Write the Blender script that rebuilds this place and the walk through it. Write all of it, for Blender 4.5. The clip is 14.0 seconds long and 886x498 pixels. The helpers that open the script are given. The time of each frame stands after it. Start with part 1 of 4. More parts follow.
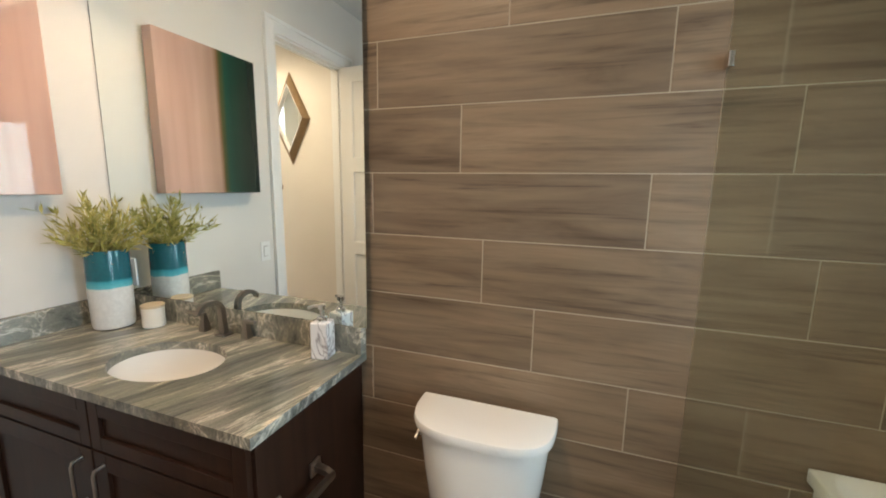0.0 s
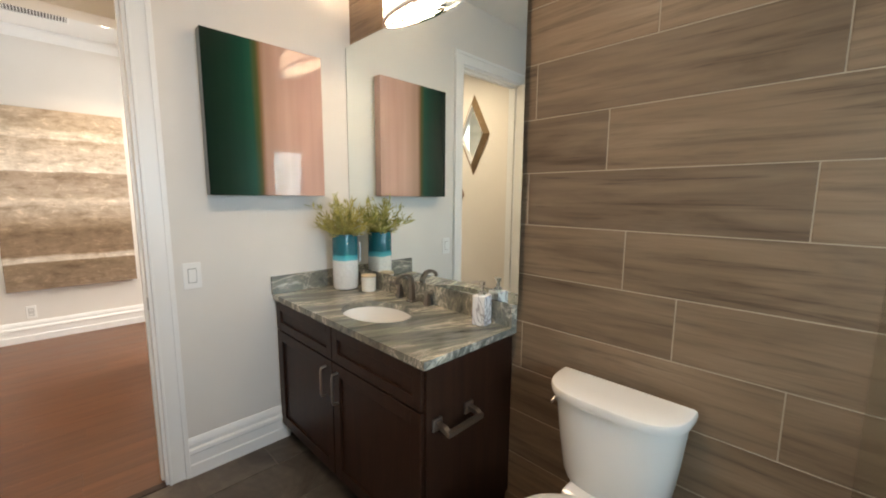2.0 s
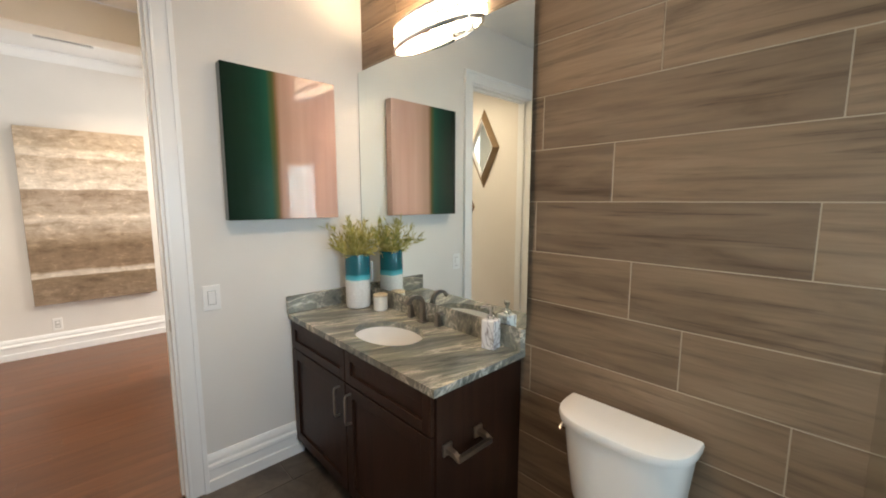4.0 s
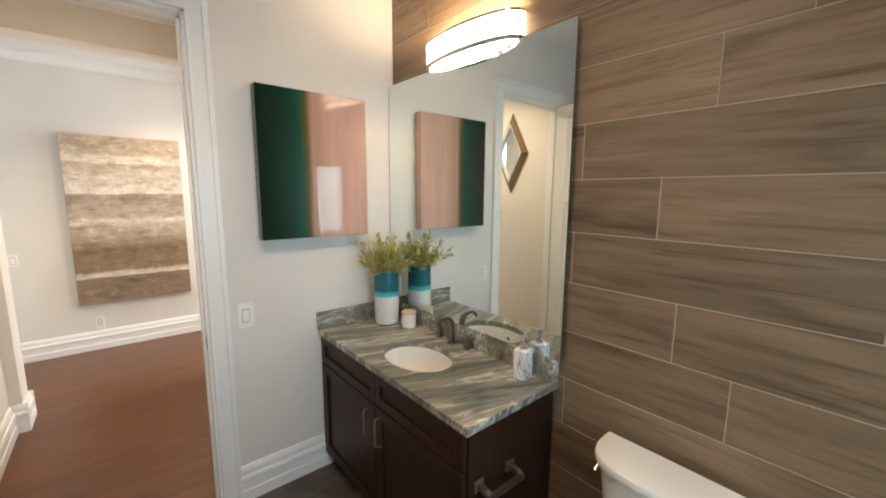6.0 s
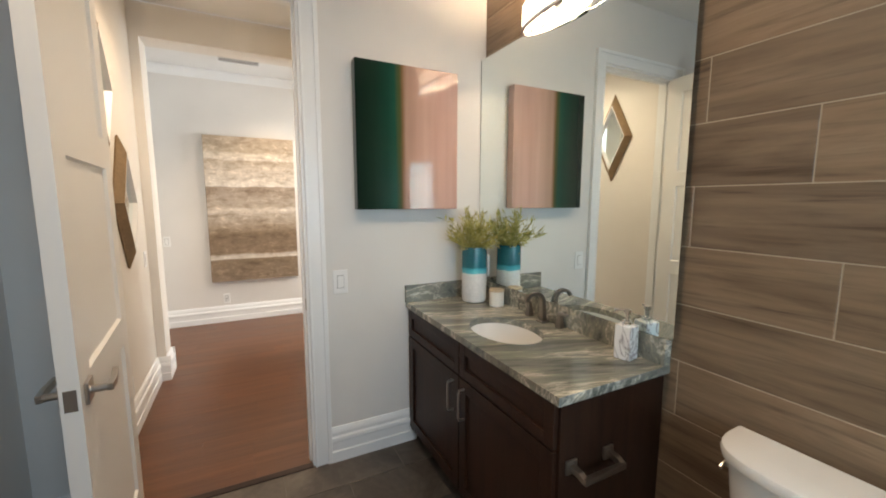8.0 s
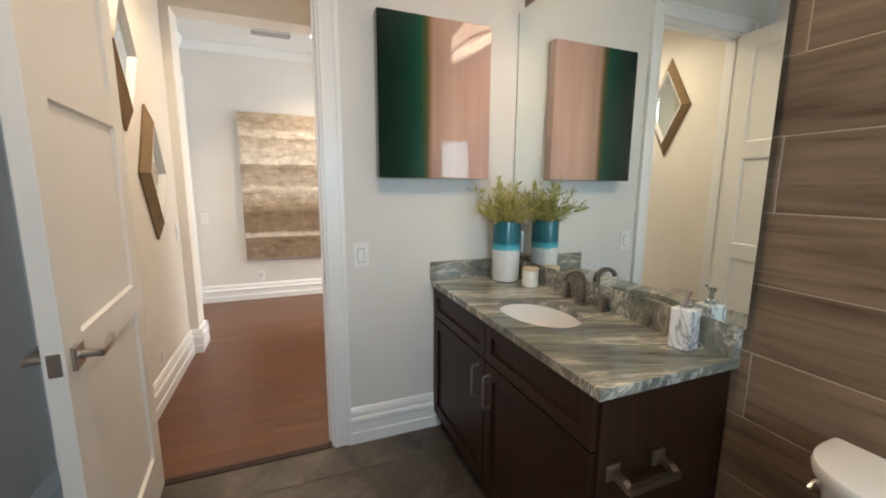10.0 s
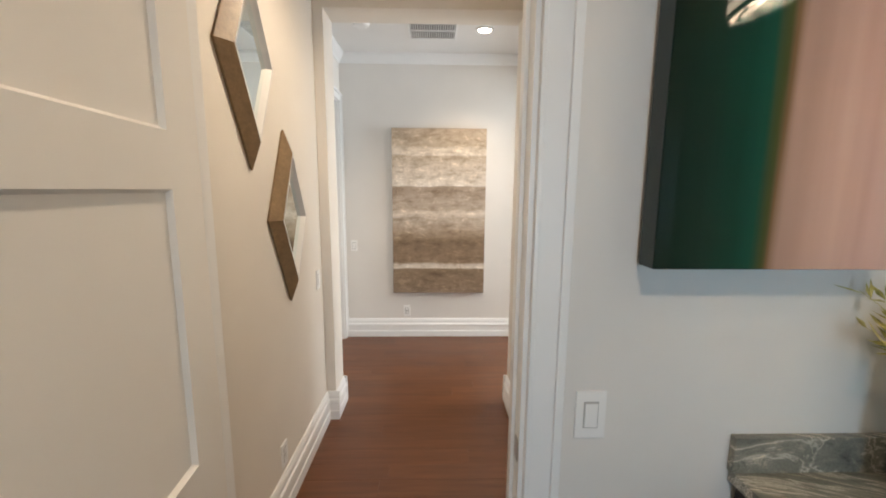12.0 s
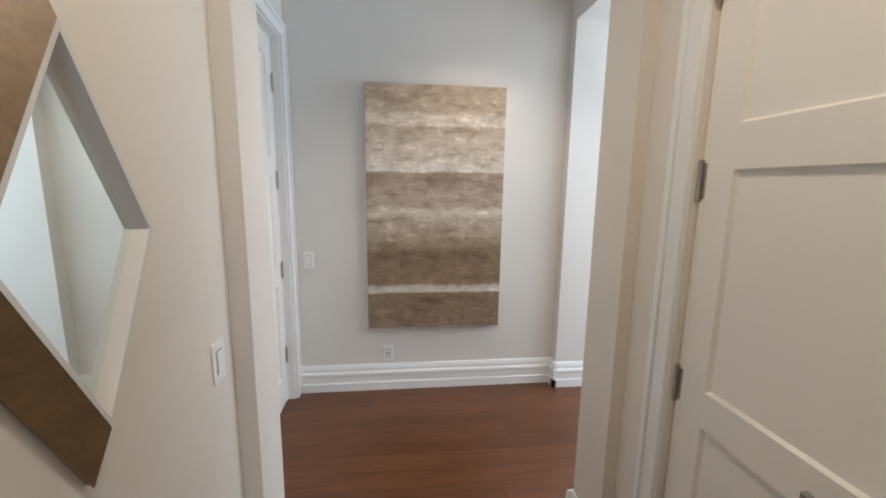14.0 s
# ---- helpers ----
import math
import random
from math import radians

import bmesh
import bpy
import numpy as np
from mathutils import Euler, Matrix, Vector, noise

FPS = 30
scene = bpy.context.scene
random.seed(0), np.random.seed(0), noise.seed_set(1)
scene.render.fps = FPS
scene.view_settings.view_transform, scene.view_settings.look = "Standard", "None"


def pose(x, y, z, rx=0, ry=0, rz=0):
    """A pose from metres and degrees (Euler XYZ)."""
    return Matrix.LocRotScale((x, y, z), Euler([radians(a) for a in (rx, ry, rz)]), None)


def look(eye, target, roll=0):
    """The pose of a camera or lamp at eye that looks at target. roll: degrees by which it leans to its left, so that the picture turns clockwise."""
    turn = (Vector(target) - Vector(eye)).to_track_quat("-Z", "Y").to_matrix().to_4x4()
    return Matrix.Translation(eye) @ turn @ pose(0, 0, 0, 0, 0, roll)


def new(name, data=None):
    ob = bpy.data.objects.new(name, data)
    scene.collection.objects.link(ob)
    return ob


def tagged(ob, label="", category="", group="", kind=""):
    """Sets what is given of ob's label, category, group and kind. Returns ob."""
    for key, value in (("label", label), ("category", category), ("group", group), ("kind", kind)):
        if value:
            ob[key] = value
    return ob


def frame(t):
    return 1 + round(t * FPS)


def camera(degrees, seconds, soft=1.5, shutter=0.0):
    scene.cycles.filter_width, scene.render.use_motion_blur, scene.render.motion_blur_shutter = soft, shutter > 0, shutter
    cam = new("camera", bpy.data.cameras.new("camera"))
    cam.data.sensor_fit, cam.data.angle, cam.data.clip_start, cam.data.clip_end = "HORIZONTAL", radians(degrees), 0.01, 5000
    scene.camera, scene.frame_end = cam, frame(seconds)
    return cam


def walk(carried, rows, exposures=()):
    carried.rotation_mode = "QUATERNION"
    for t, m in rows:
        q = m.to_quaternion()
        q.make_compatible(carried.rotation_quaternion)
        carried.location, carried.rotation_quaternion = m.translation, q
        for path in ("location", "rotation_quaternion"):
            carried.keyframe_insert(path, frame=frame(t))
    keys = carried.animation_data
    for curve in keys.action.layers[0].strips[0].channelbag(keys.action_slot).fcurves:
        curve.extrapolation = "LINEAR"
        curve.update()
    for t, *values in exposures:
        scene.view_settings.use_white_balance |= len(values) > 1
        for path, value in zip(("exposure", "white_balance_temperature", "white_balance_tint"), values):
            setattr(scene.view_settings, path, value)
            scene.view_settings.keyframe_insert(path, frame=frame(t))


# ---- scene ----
cam = camera(97.4, 14.0, soft=1.9)
PATH = [
    (0, (-0.173, 0.053, 1.469), (-0.829, 1.916, 1.154), 0.9),
    (0.5, (-0.107, 0.106, 1.427), (-1.323, 1.665, 1.122), 0.5),
    (1, (-0.065, 0.019, 1.409), (-1.403, 1.482, 1.145), 0.6),
    (1.5, (-0.005, -0.11, 1.391), (-1.356, 1.344, 1.137), 0.7),
    (2, (0.037, -0.132, 1.418), (-1.366, 1.268, 1.151), 0.4),
    (2.5, (0.05, -0.125, 1.428), (-1.37, 1.26, 1.168), 0.4),
    (3, (0.056, -0.133, 1.455), (-1.373, 1.238, 1.175), 0.4),
    (3.5, (0.064, -0.15, 1.467), (-1.371, 1.22, 1.206), 0.6),
    (3.7, (0.065, -0.149, 1.486), (-1.373, 1.218, 1.236), 0.3),
    (5.8, (0.01, -0.153, 1.655), (-1.472, 1.161, 1.375), -0.2),
    (6, (-0.003, -0.154, 1.665), (-1.517, 1.121, 1.377), 0.4),
    (6.5, (-0.036, -0.129, 1.621), (-1.665, 1.0, 1.352), 0.1),
    (7, (-0.057, -0.118, 1.598), (-1.764, 0.893, 1.341), 0.0),
    (7.5, (-0.079, -0.133, 1.541), (-1.831, 0.797, 1.281), 0.3),
    (8, (-0.044, -0.125, 1.463), (-1.813, 0.774, 1.218), 0.1),
    (10.3, (-0.249, -0.003, 1.372), (-2.107, 0.667, 1.06), 0.3),
    (10.5, (-0.316, -0.05, 1.409), (-2.196, 0.564, 1.116), 0.2),
    (11, (-0.584, -0.136, 1.508), (-2.507, 0.338, 1.229), 0.5),
    (11.5, (-0.881, -0.074, 1.548), (-2.815, 0.344, 1.259), 0.4),
    (12, (-1.239, -0.08, 1.588), (-3.216, -0.033, 1.289), 0.4),
    (12.5, (-1.573, -0.179, 1.572), (-3.554, -0.203, 1.297), 0.5),
    (13, (-1.94, -0.215, 1.57), (-3.919, -0.235, 1.281), 1.1),
    (13.5, (-2.296, -0.314, 1.537), (-4.277, -0.334, 1.256), 0.9),
    (14, (-2.544, -0.293, 1.535), (-4.505, -0.065, 1.214), 0.8),
]
walk(cam, [(t, look(eye, target, roll)) for t, eye, target, roll in PATH], exposures=[(0.0, 0.76, 7300, 12), (1.0, 0.66, 7300, 12), (4.0, 0.60, 7200, 12), (7.5, 0.45, 7050, 11), (11.0, 0.45, 6800, 10), (12.2, 0.10, 6650, 10), (13.0, -0.06, 6380, 9), (14.0, -0.27, 6050, 9)])

# ---- plan, in metres ----
TILE_Y = 1.235        # face of the tiled wall behind the vanity and toilet
MIRROR_Y = 1.200
WEST_X = -2.149       # bathroom face of the wall with the doorway
HALL_X = -2.270       # hall face of the same wall
EAST_X = 1.30
SOUTH_Y = -0.98
DOOR_L, DOOR_R, DOOR_TOP = -0.668, 0.153, 2.45
HALL_L, HALL_R = -0.82, 0.53
PIER_F, PIER_B = -3.79, -4.01
OPEN_L, OPEN_R, OPEN_TOP = -0.758, 0.480, 2.674
FAR_X, FAR_L, FAR_R = -5.348, -1.03, 0.912
CEIL, FAR_CEIL = 2.92, 2.915
CLOSET_L, CLOSET_M, CLOSET_R = -3.567, -2.96, -2.353
NEXT_Y = 3.2
WIN_A, WIN_B, WIN_Z, WIN_TOP = -0.10, 0.60, 1.05, 2.06

# ---- light ----
world = bpy.data.worlds.new("world")
scene.world = world
world.use_nodes = True
wn = world.node_tree.nodes
sky = wn.new("ShaderNodeTexSky")
sky.sky_type = "NISHITA"
sky.sun_disc = False
sky.sun_elevation, sky.sun_rotation = radians(40), radians(120)
wn["Background"].inputs["Strength"].default_value = 0.12
world.node_tree.links.new(sky.outputs[0], wn["Background"].inputs["Color"])


def area_lamp(name, eye, target, w, h, watts, colour):
    data = bpy.data.lights.new(name, "AREA")
    data.shape, data.size, data.size_y, data.energy, data.color = "RECTANGLE", w, h, watts, colour
    ob = new(name, data)
    ob.matrix_world = look(eye, target)
    return ob


def spot_lamp(name, eye, target, watts, colour, degrees=110, radius=0.05):
    data = bpy.data.lights.new(name, "SPOT")
    data.energy, data.color, data.spot_size, data.spot_blend, data.shadow_soft_size = watts, colour, radians(degrees), 0.8, radius
    ob = new(name, data)
    ob.matrix_world = look(eye, target)
    return ob


CAN, COOL = (1.0, 0.82, 0.63), (0.50, 0.74, 1.0)
# daylight in the bathroom window and in the window of the room beside the far space
area_lamp("window_daylight", (EAST_X + 0.03, (WIN_A + WIN_B) / 2, (WIN_Z + WIN_TOP) / 2), (-2.0, (WIN_A + WIN_B) / 2, 1.45), WIN_B - WIN_A - 0.08, WIN_TOP - WIN_Z - 0.08, 7.5, COOL).data.spread = radians(105)
area_lamp("window_daylight", (-4.7, NEXT_Y - 0.05, 1.6), (-4.7, 0.0, 1.2), 1.4, 1.8, 110, (0.78, 0.89, 1.0))
# recessed cans
spot_lamp("can_light", (-4.594, 0.338, FAR_CEIL - 0.03), (-4.85, 0.1, 0.0), 46, CAN)
# unseen hall can, added to give the hall walls their warm light
spot_lamp("can_light", (-3.0, -0.15, CEIL - 0.03), (-3.0, -0.15, 0.0), 52, CAN, 150)
# added fill over the bathroom, no such fitting is known
spot_lamp("can_light", (-0.75, 0.05, CEIL - 0.03), (-0.85, 0.05, 0.0), 38, (1.0, 0.80, 0.60), 150)


# ---- materials ----
def material(name, rough=0.5, metal=0.0, colour=(0.8, 0.8, 0.8), **more):
    m = bpy.data.materials.new(name)
    m.use_nodes = True
    b = m.node_tree.nodes["Principled BSDF"]
    b.inputs["Base Color"].default_value = (*colour, 1)
    b.inputs["Roughness"].default_value = rough
    b.inputs["Metallic"].default_value = metal
    for key, value in more.items():
        b.inputs[key.replace("_", " ")].default_value = value
    return m


def node(m, kind, **inputs):
    n = m.node_tree.nodes.new(kind)
    for key, value in inputs.items():
        n.inputs[key.replace("_", " ")].default_value = value
    return n


def link(m, a, b):
    m.node_tree.links.new(a, b)


def bsdf(m):
    return m.node_tree.nodes["Principled BSDF"]


def coords(m, scale=(1, 1, 1), shuffle=0.0, turn=(0, 0, 0)):
    """Object coordinates, scaled; shuffle moves the pattern from object to object."""
    tex = node(m, "ShaderNodeTexCoord")
    mapping = node(m, "ShaderNodeMapping")
    mapping.inputs["Scale"].default_value = scale
    mapping.inputs["Rotation"].default_value = turn
    link(m, tex.outputs["Object"], mapping.inputs["Vector"])
    if shuffle:
        info = node(m, "ShaderNodeObjectInfo")
        times = node(m, "ShaderNodeMath")
        times.operation = "MULTIPLY"
        times.inputs[1].default_value = shuffle
        link(m, info.outputs["Random"], times.inputs[0])
        link(m, times.outputs[0], mapping.inputs["Location"])
    return mapping.outputs["Vector"]


def noise_tex(m, vector, scale, detail=4.0, rough=0.55, distortion=0.0):
    n = node(m, "ShaderNodeTexNoise", Scale=scale, Detail=detail, Roughness=rough, Distortion=distortion)
    link(m, vector, n.inputs["Vector"])
    return n.outputs["Fac"]


def ramp(m, fac, stops):
    r = node(m, "ShaderNodeValToRGB")
    e = r.color_ramp.elements
    while len(e) < len(stops):
        e.new(0.5)
    for el, (at, col) in zip(e, stops):
        el.position = at
        el.color = (*col, 1) if len(col) == 3 else col
    link(m, fac, r.inputs["Fac"])
    return r.outputs["Color"]


def mix(m, fac, a, b, mode="MIX"):
    n = m.node_tree.nodes.new("ShaderNodeMix")
    n.data_type, n.blend_type = "RGBA", mode
    for src, sock in ((fac, n.inputs[0]), (a, n.inputs[6]), (b, n.inputs[7])):
        if isinstance(src, (int, float)):
            sock.default_value = src
        elif isinstance(src, tuple):
            sock.default_value = (*src, 1)
        else:
            link(m, src, sock)
    return n.outputs[2]


def bump(m, height, strength=0.2, distance=0.002):
    n = node(m, "ShaderNodeBump", Strength=strength, Distance=distance)
    link(m, height, n.inputs["Height"])
    link(m, n.outputs["Normal"], bsdf(m).inputs["Normal"])


def axis_ramp(m, axis, low, high, stops, wobble=0.0, wobble_scale=(1, 1, 1)):
    """A colour ramp along one object axis, its edges made uneven by noise."""
    tex = node(m, "ShaderNodeTexCoord")
    sep = node(m, "ShaderNodeSeparateXYZ")
    link(m, tex.outputs["Object"], sep.inputs[0])
    rng = node(m, "ShaderNodeMapRange")
    rng.inputs["From Min"].default_value, rng.inputs["From Max"].default_value = low, high
    link(m, sep.outputs[axis], rng.inputs["Value"])
    value = rng.outputs[0]
    if wobble:
        fac = noise_tex(m, coords(m, wobble_scale), 1.0, 5)
        mul = node(m, "ShaderNodeMath")
        mul.operation = "MULTIPLY_ADD"
        mul.inputs[1].default_value = wobble
        link(m, fac, mul.inputs[0])
        link(m, value, mul.inputs[2])
        sub = node(m, "ShaderNodeMath")
        sub.operation = "SUBTRACT"
        sub.inputs[1].default_value = wobble / 2
        link(m, mul.outputs[0], sub.inputs[0])
        value = sub.outputs[0]
    return ramp(m, value, stops)


def paint(name, colour, rough=0.6, grain=0.05, spread=0.04):
    m = material(name, rough, colour=colour)
    v = coords(m)
    big = noise_tex(m, v, 1.3, 3)
    dark = tuple(c * (1 - spread) for c in colour)
    light = tuple(min(1, c * (1 + spread)) for c in colour)
    link(m, ramp(m, big, [(0.3, dark), (0.7, light)]), bsdf(m).inputs["Base Color"])
    bump(m, noise_tex(m, v, 260, 2), grain, 0.001)
    return m


wall_paint = paint("wall_paint", (0.74, 0.71, 0.67))
hall_paint = paint("hall_paint", (0.76, 0.71, 0.64))
ceiling_paint = paint("ceiling_paint", (0.80, 0.79, 0.77), 0.8)
trim_paint = paint("trim_paint", (0.84, 0.84, 0.83), 0.32, 0.02, 0.015)
door_paint = paint("door_paint", (0.82, 0.79, 0.74), 0.38, 0.03, 0.02)
plate_plastic = material("plate_plastic", 0.35, colour=(0.85, 0.84, 0.82))
grout = paint("grout", (0.44, 0.36, 0.27), 0.9, 0.3)
dark_grout = paint("dark_grout", (0.17, 0.14, 0.12), 0.9, 0.3)


def wood_tile():
    m = material("wood_look_tile", 0.42)
    v = coords(m, (1.0, 1.0, 1.0), 40.0)
    long = noise_tex(m, coords(m, (1.1, 3, 9), 40.0), 1.6, 7, 0.60, 0.8)
    streak = noise_tex(m, coords(m, (1.1, 3, 22), 25.0), 2.0, 6, 0.62, 0.7)
    base = ramp(m, long, [(0.26, (0.122, 0.079, 0.048)), (0.44, (0.200, 0.135, 0.086)), (0.58, (0.240, 0.165, 0.107)), (0.76, (0.292, 0.208, 0.140))])
    veins = ramp(m, streak, [(0.30, (0.46, 0.43, 0.40)), (0.40, (0.82, 0.81, 0.80)), (0.50, (1.0, 1.0, 1.0)), (0.72, (1.10, 1.09, 1.08))])
    col = mix(m, 0.9, base, veins, "MULTIPLY")
    info = node(m, "ShaderNodeObjectInfo")
    tint = ramp(m, info.outputs["Random"], [(0.0, (0.80, 0.79, 0.79)), (0.5, (0.98, 0.97, 0.95)), (1.0, (1.14, 1.11, 1.07))])
    link(m, mix(m, 1.0, col, tint, "MULTIPLY"), bsdf(m).inputs["Base Color"])
    rough = ramp(m, streak, [(0.3, (0.52,) * 3), (0.7, (0.36,) * 3)])
    link(m, rough, bsdf(m).inputs["Roughness"])
    bump(m, streak, 0.15, 0.001)
    return m


def plank_wood():
    m = material("walnut_plank", 0.26)
    grain = noise_tex(m, coords(m, (30, 1.6, 4), 30.0), 1.5, 4, 0.5, 0.2)
    cloud = noise_tex(m, coords(m, (2.5, 1.0, 1), 17.0), 1.4, 2)
    base = ramp(m, grain, [(0.25, (0.096, 0.034, 0.013)), (0.5, (0.134, 0.049, 0.019)), (0.75, (0.164, 0.063, 0.026))])
    stain = ramp(m, cloud, [(0.3, (0.92, 0.915, 0.91)), (0.7, (1.06, 1.06, 1.05))])
    col = mix(m, 1.0, base, stain, "MULTIPLY")
    info = node(m, "ShaderNodeObjectInfo")
    tint = ramp(m, info.outputs["Random"], [(0.0, (0.86, 0.85, 0.84)), (0.6, (1.0, 1.0, 1.0)), (1.0, (1.08, 1.07, 1.05))])
    link(m, mix(m, 1.0, col, tint, "MULTIPLY"), bsdf(m).inputs["Base Color"])
    link(m, ramp(m, cloud, [(0.3, (0.30,) * 3), (0.7, (0.36,) * 3)]), bsdf(m).inputs["Roughness"])
    return m


def floor_tile():
    m = material("slate_floor_tile", 0.45)
    a = noise_tex(m, coords(m, (1, 1, 1), 30.0), 3.0, 8, 0.65, 1.0)
    b = noise_tex(m, coords(m, (1, 1, 1), 12.0), 24.0, 5)
    base = ramp(m, a, [(0.3, (0.048, 0.036, 0.028)), (0.5, (0.092, 0.073, 0.058)), (0.7, (0.150, 0.122, 0.098))])
    link(m, mix(m, 0.35, base, ramp(m, b, [(0.3, (0.4, 0.4, 0.4)), (0.7, (1.2, 1.2, 1.2))]), "MULTIPLY"), bsdf(m).inputs["Base Color"])
    bump(m, b, 0.1, 0.001)
    return m


def turned(m, angle, scale):
    """Object coordinates turned about z, then stretched."""
    tex = node(m, "ShaderNodeTexCoord")
    one, two = node(m, "ShaderNodeMapping"), node(m, "ShaderNodeMapping")
    one.inputs["Rotation"].default_value = (0, 0, radians(angle))
    two.inputs["Scale"].default_value = scale
    link(m, tex.outputs["Object"], one.inputs["Vector"])
    link(m, one.outputs["Vector"], two.inputs["Vector"])
    return two.outputs["Vector"]


def granite():
    m = material("veined_granite", 0.12)
    flow = noise_tex(m, turned(m, -66, (1.4, 4.2, 3.0)), 1.0, 3, 0.5, 0.4)
    swirl = node(m, "ShaderNodeVectorMath")
    swirl.operation = "MULTIPLY_ADD"
    link(m, flow, swirl.inputs[0])
    swirl.inputs[1].default_value = (0.15, 1.0, 0.4)
    link(m, turned(m, -70, (1.0, 9.5, 5.0)), swirl.inputs[2])
    w = noise_tex(m, swirl.outputs[0], 1.0, 7, 0.62, 0.5)
    fine = noise_tex(m, turned(m, -74, (2.6, 26.0, 12.0)), 1.2, 6, 0.64, 1.5)
    speck = noise_tex(m, coords(m), 190, 3, 0.7)
    base = ramp(m, w, [(0.30, (0.060, 0.068, 0.062)), (0.40, (0.165, 0.170, 0.154)), (0.48, (0.235, 0.230, 0.200)), (0.525, (0.260, 0.255, 0.225)), (0.545, (0.600, 0.555, 0.475)), (0.565, (0.300, 0.290, 0.250)), (0.605, (0.225, 0.225, 0.200)), (0.630, (0.640, 0.595, 0.510)), (0.655, (0.270, 0.262, 0.230)), (0.74, (0.150, 0.158, 0.142))])
    lines = ramp(m, fine, [(0.32, (0.42, 0.45, 0.44)), (0.42, (0.84, 0.85, 0.84)), (0.57, (1.02, 1.01, 0.99)), (0.635, (1.65, 1.55, 1.40)), (0.70, (1.0, 1.0, 1.0))])
    col = mix(m, 0.9, base, lines, "MULTIPLY")
    grain = ramp(m, speck, [(0.35, (0.70, 0.70, 0.68)), (0.65, (1.2, 1.2, 1.18))])
    link(m, mix(m, 0.5, col, grain, "MULTIPLY"), bsdf(m).inputs["Base Color"])
    return m


def dark_wood():
    m = material("espresso_wood", 0.45, Specular_IOR_Level=0.32)
    g = noise_tex(m, coords(m, (14, 14, 1.2)), 2.0, 7, 0.6, 0.8)
    link(m, ramp(m, g, [(0.3, (0.017, 0.0060, 0.0028)), (0.7, (0.036, 0.0135, 0.0064))]), bsdf(m).inputs["Base Color"])
    bump(m, g, 0.06, 0.001)
    return m


def rustic_wood():
    m = material("bronzed_wood", 0.42)
    g = noise_tex(m, coords(m, (9, 9, 9)), 2.2, 7, 0.65, 0.6)
    s = noise_tex(m, coords(m, (60, 60, 60)), 1.5, 4, 0.6)
    base = ramp(m, g, [(0.3, (0.185, 0.115, 0.055)), (0.7, (0.275, 0.178, 0.090))])
    link(m, mix(m, 0.4, base, ramp(m, s, [(0.35, (0.75, 0.75, 0.75)), (0.65, (1.12, 1.12, 1.12))]), "MULTIPLY"), bsdf(m).inputs["Base Color"])
    bump(m, s, 0.03, 0.0005)
    return m


def abstract_canvas():
    """Dark green, emerald, a dull gold seam and streaked pink, in upright bands under a clear resin coat."""
    m = material("resin_painting", 0.035, Coat_Weight=0.1, Coat_Roughness=0.04, Specular_IOR_Level=0.4)
    bands = axis_ramp(m, "Y", 0.405, 1.0, [(0.0, (0.008, 0.020, 0.014)), (0.17, (0.010, 0.030, 0.020)), (0.30, (0.009, 0.052, 0.033)), (0.36, (0.012, 0.070, 0.045)), (0.405, (0.070, 0.080, 0.028)), (0.43, (0.205, 0.120, 0.060)), (0.465, (0.42, 0.26, 0.20)), (0.60, (0.54, 0.34, 0.27)), (0.80, (0.58, 0.36, 0.30)), (1.0, (0.56, 0.36, 0.305))], 0.05, (2, 30, 1.2))
    streak = noise_tex(m, coords(m, (2, 9, 0.8)), 1.6, 3, 0.45)
    tone = ramp(m, streak, [(0.3, (0.92, 0.905, 0.89)), (0.7, (1.09, 1.10, 1.10))])
    link(m, mix(m, 1.0, bands, tone, "MULTIPLY"), bsdf(m).inputs["Base Color"])
    return m


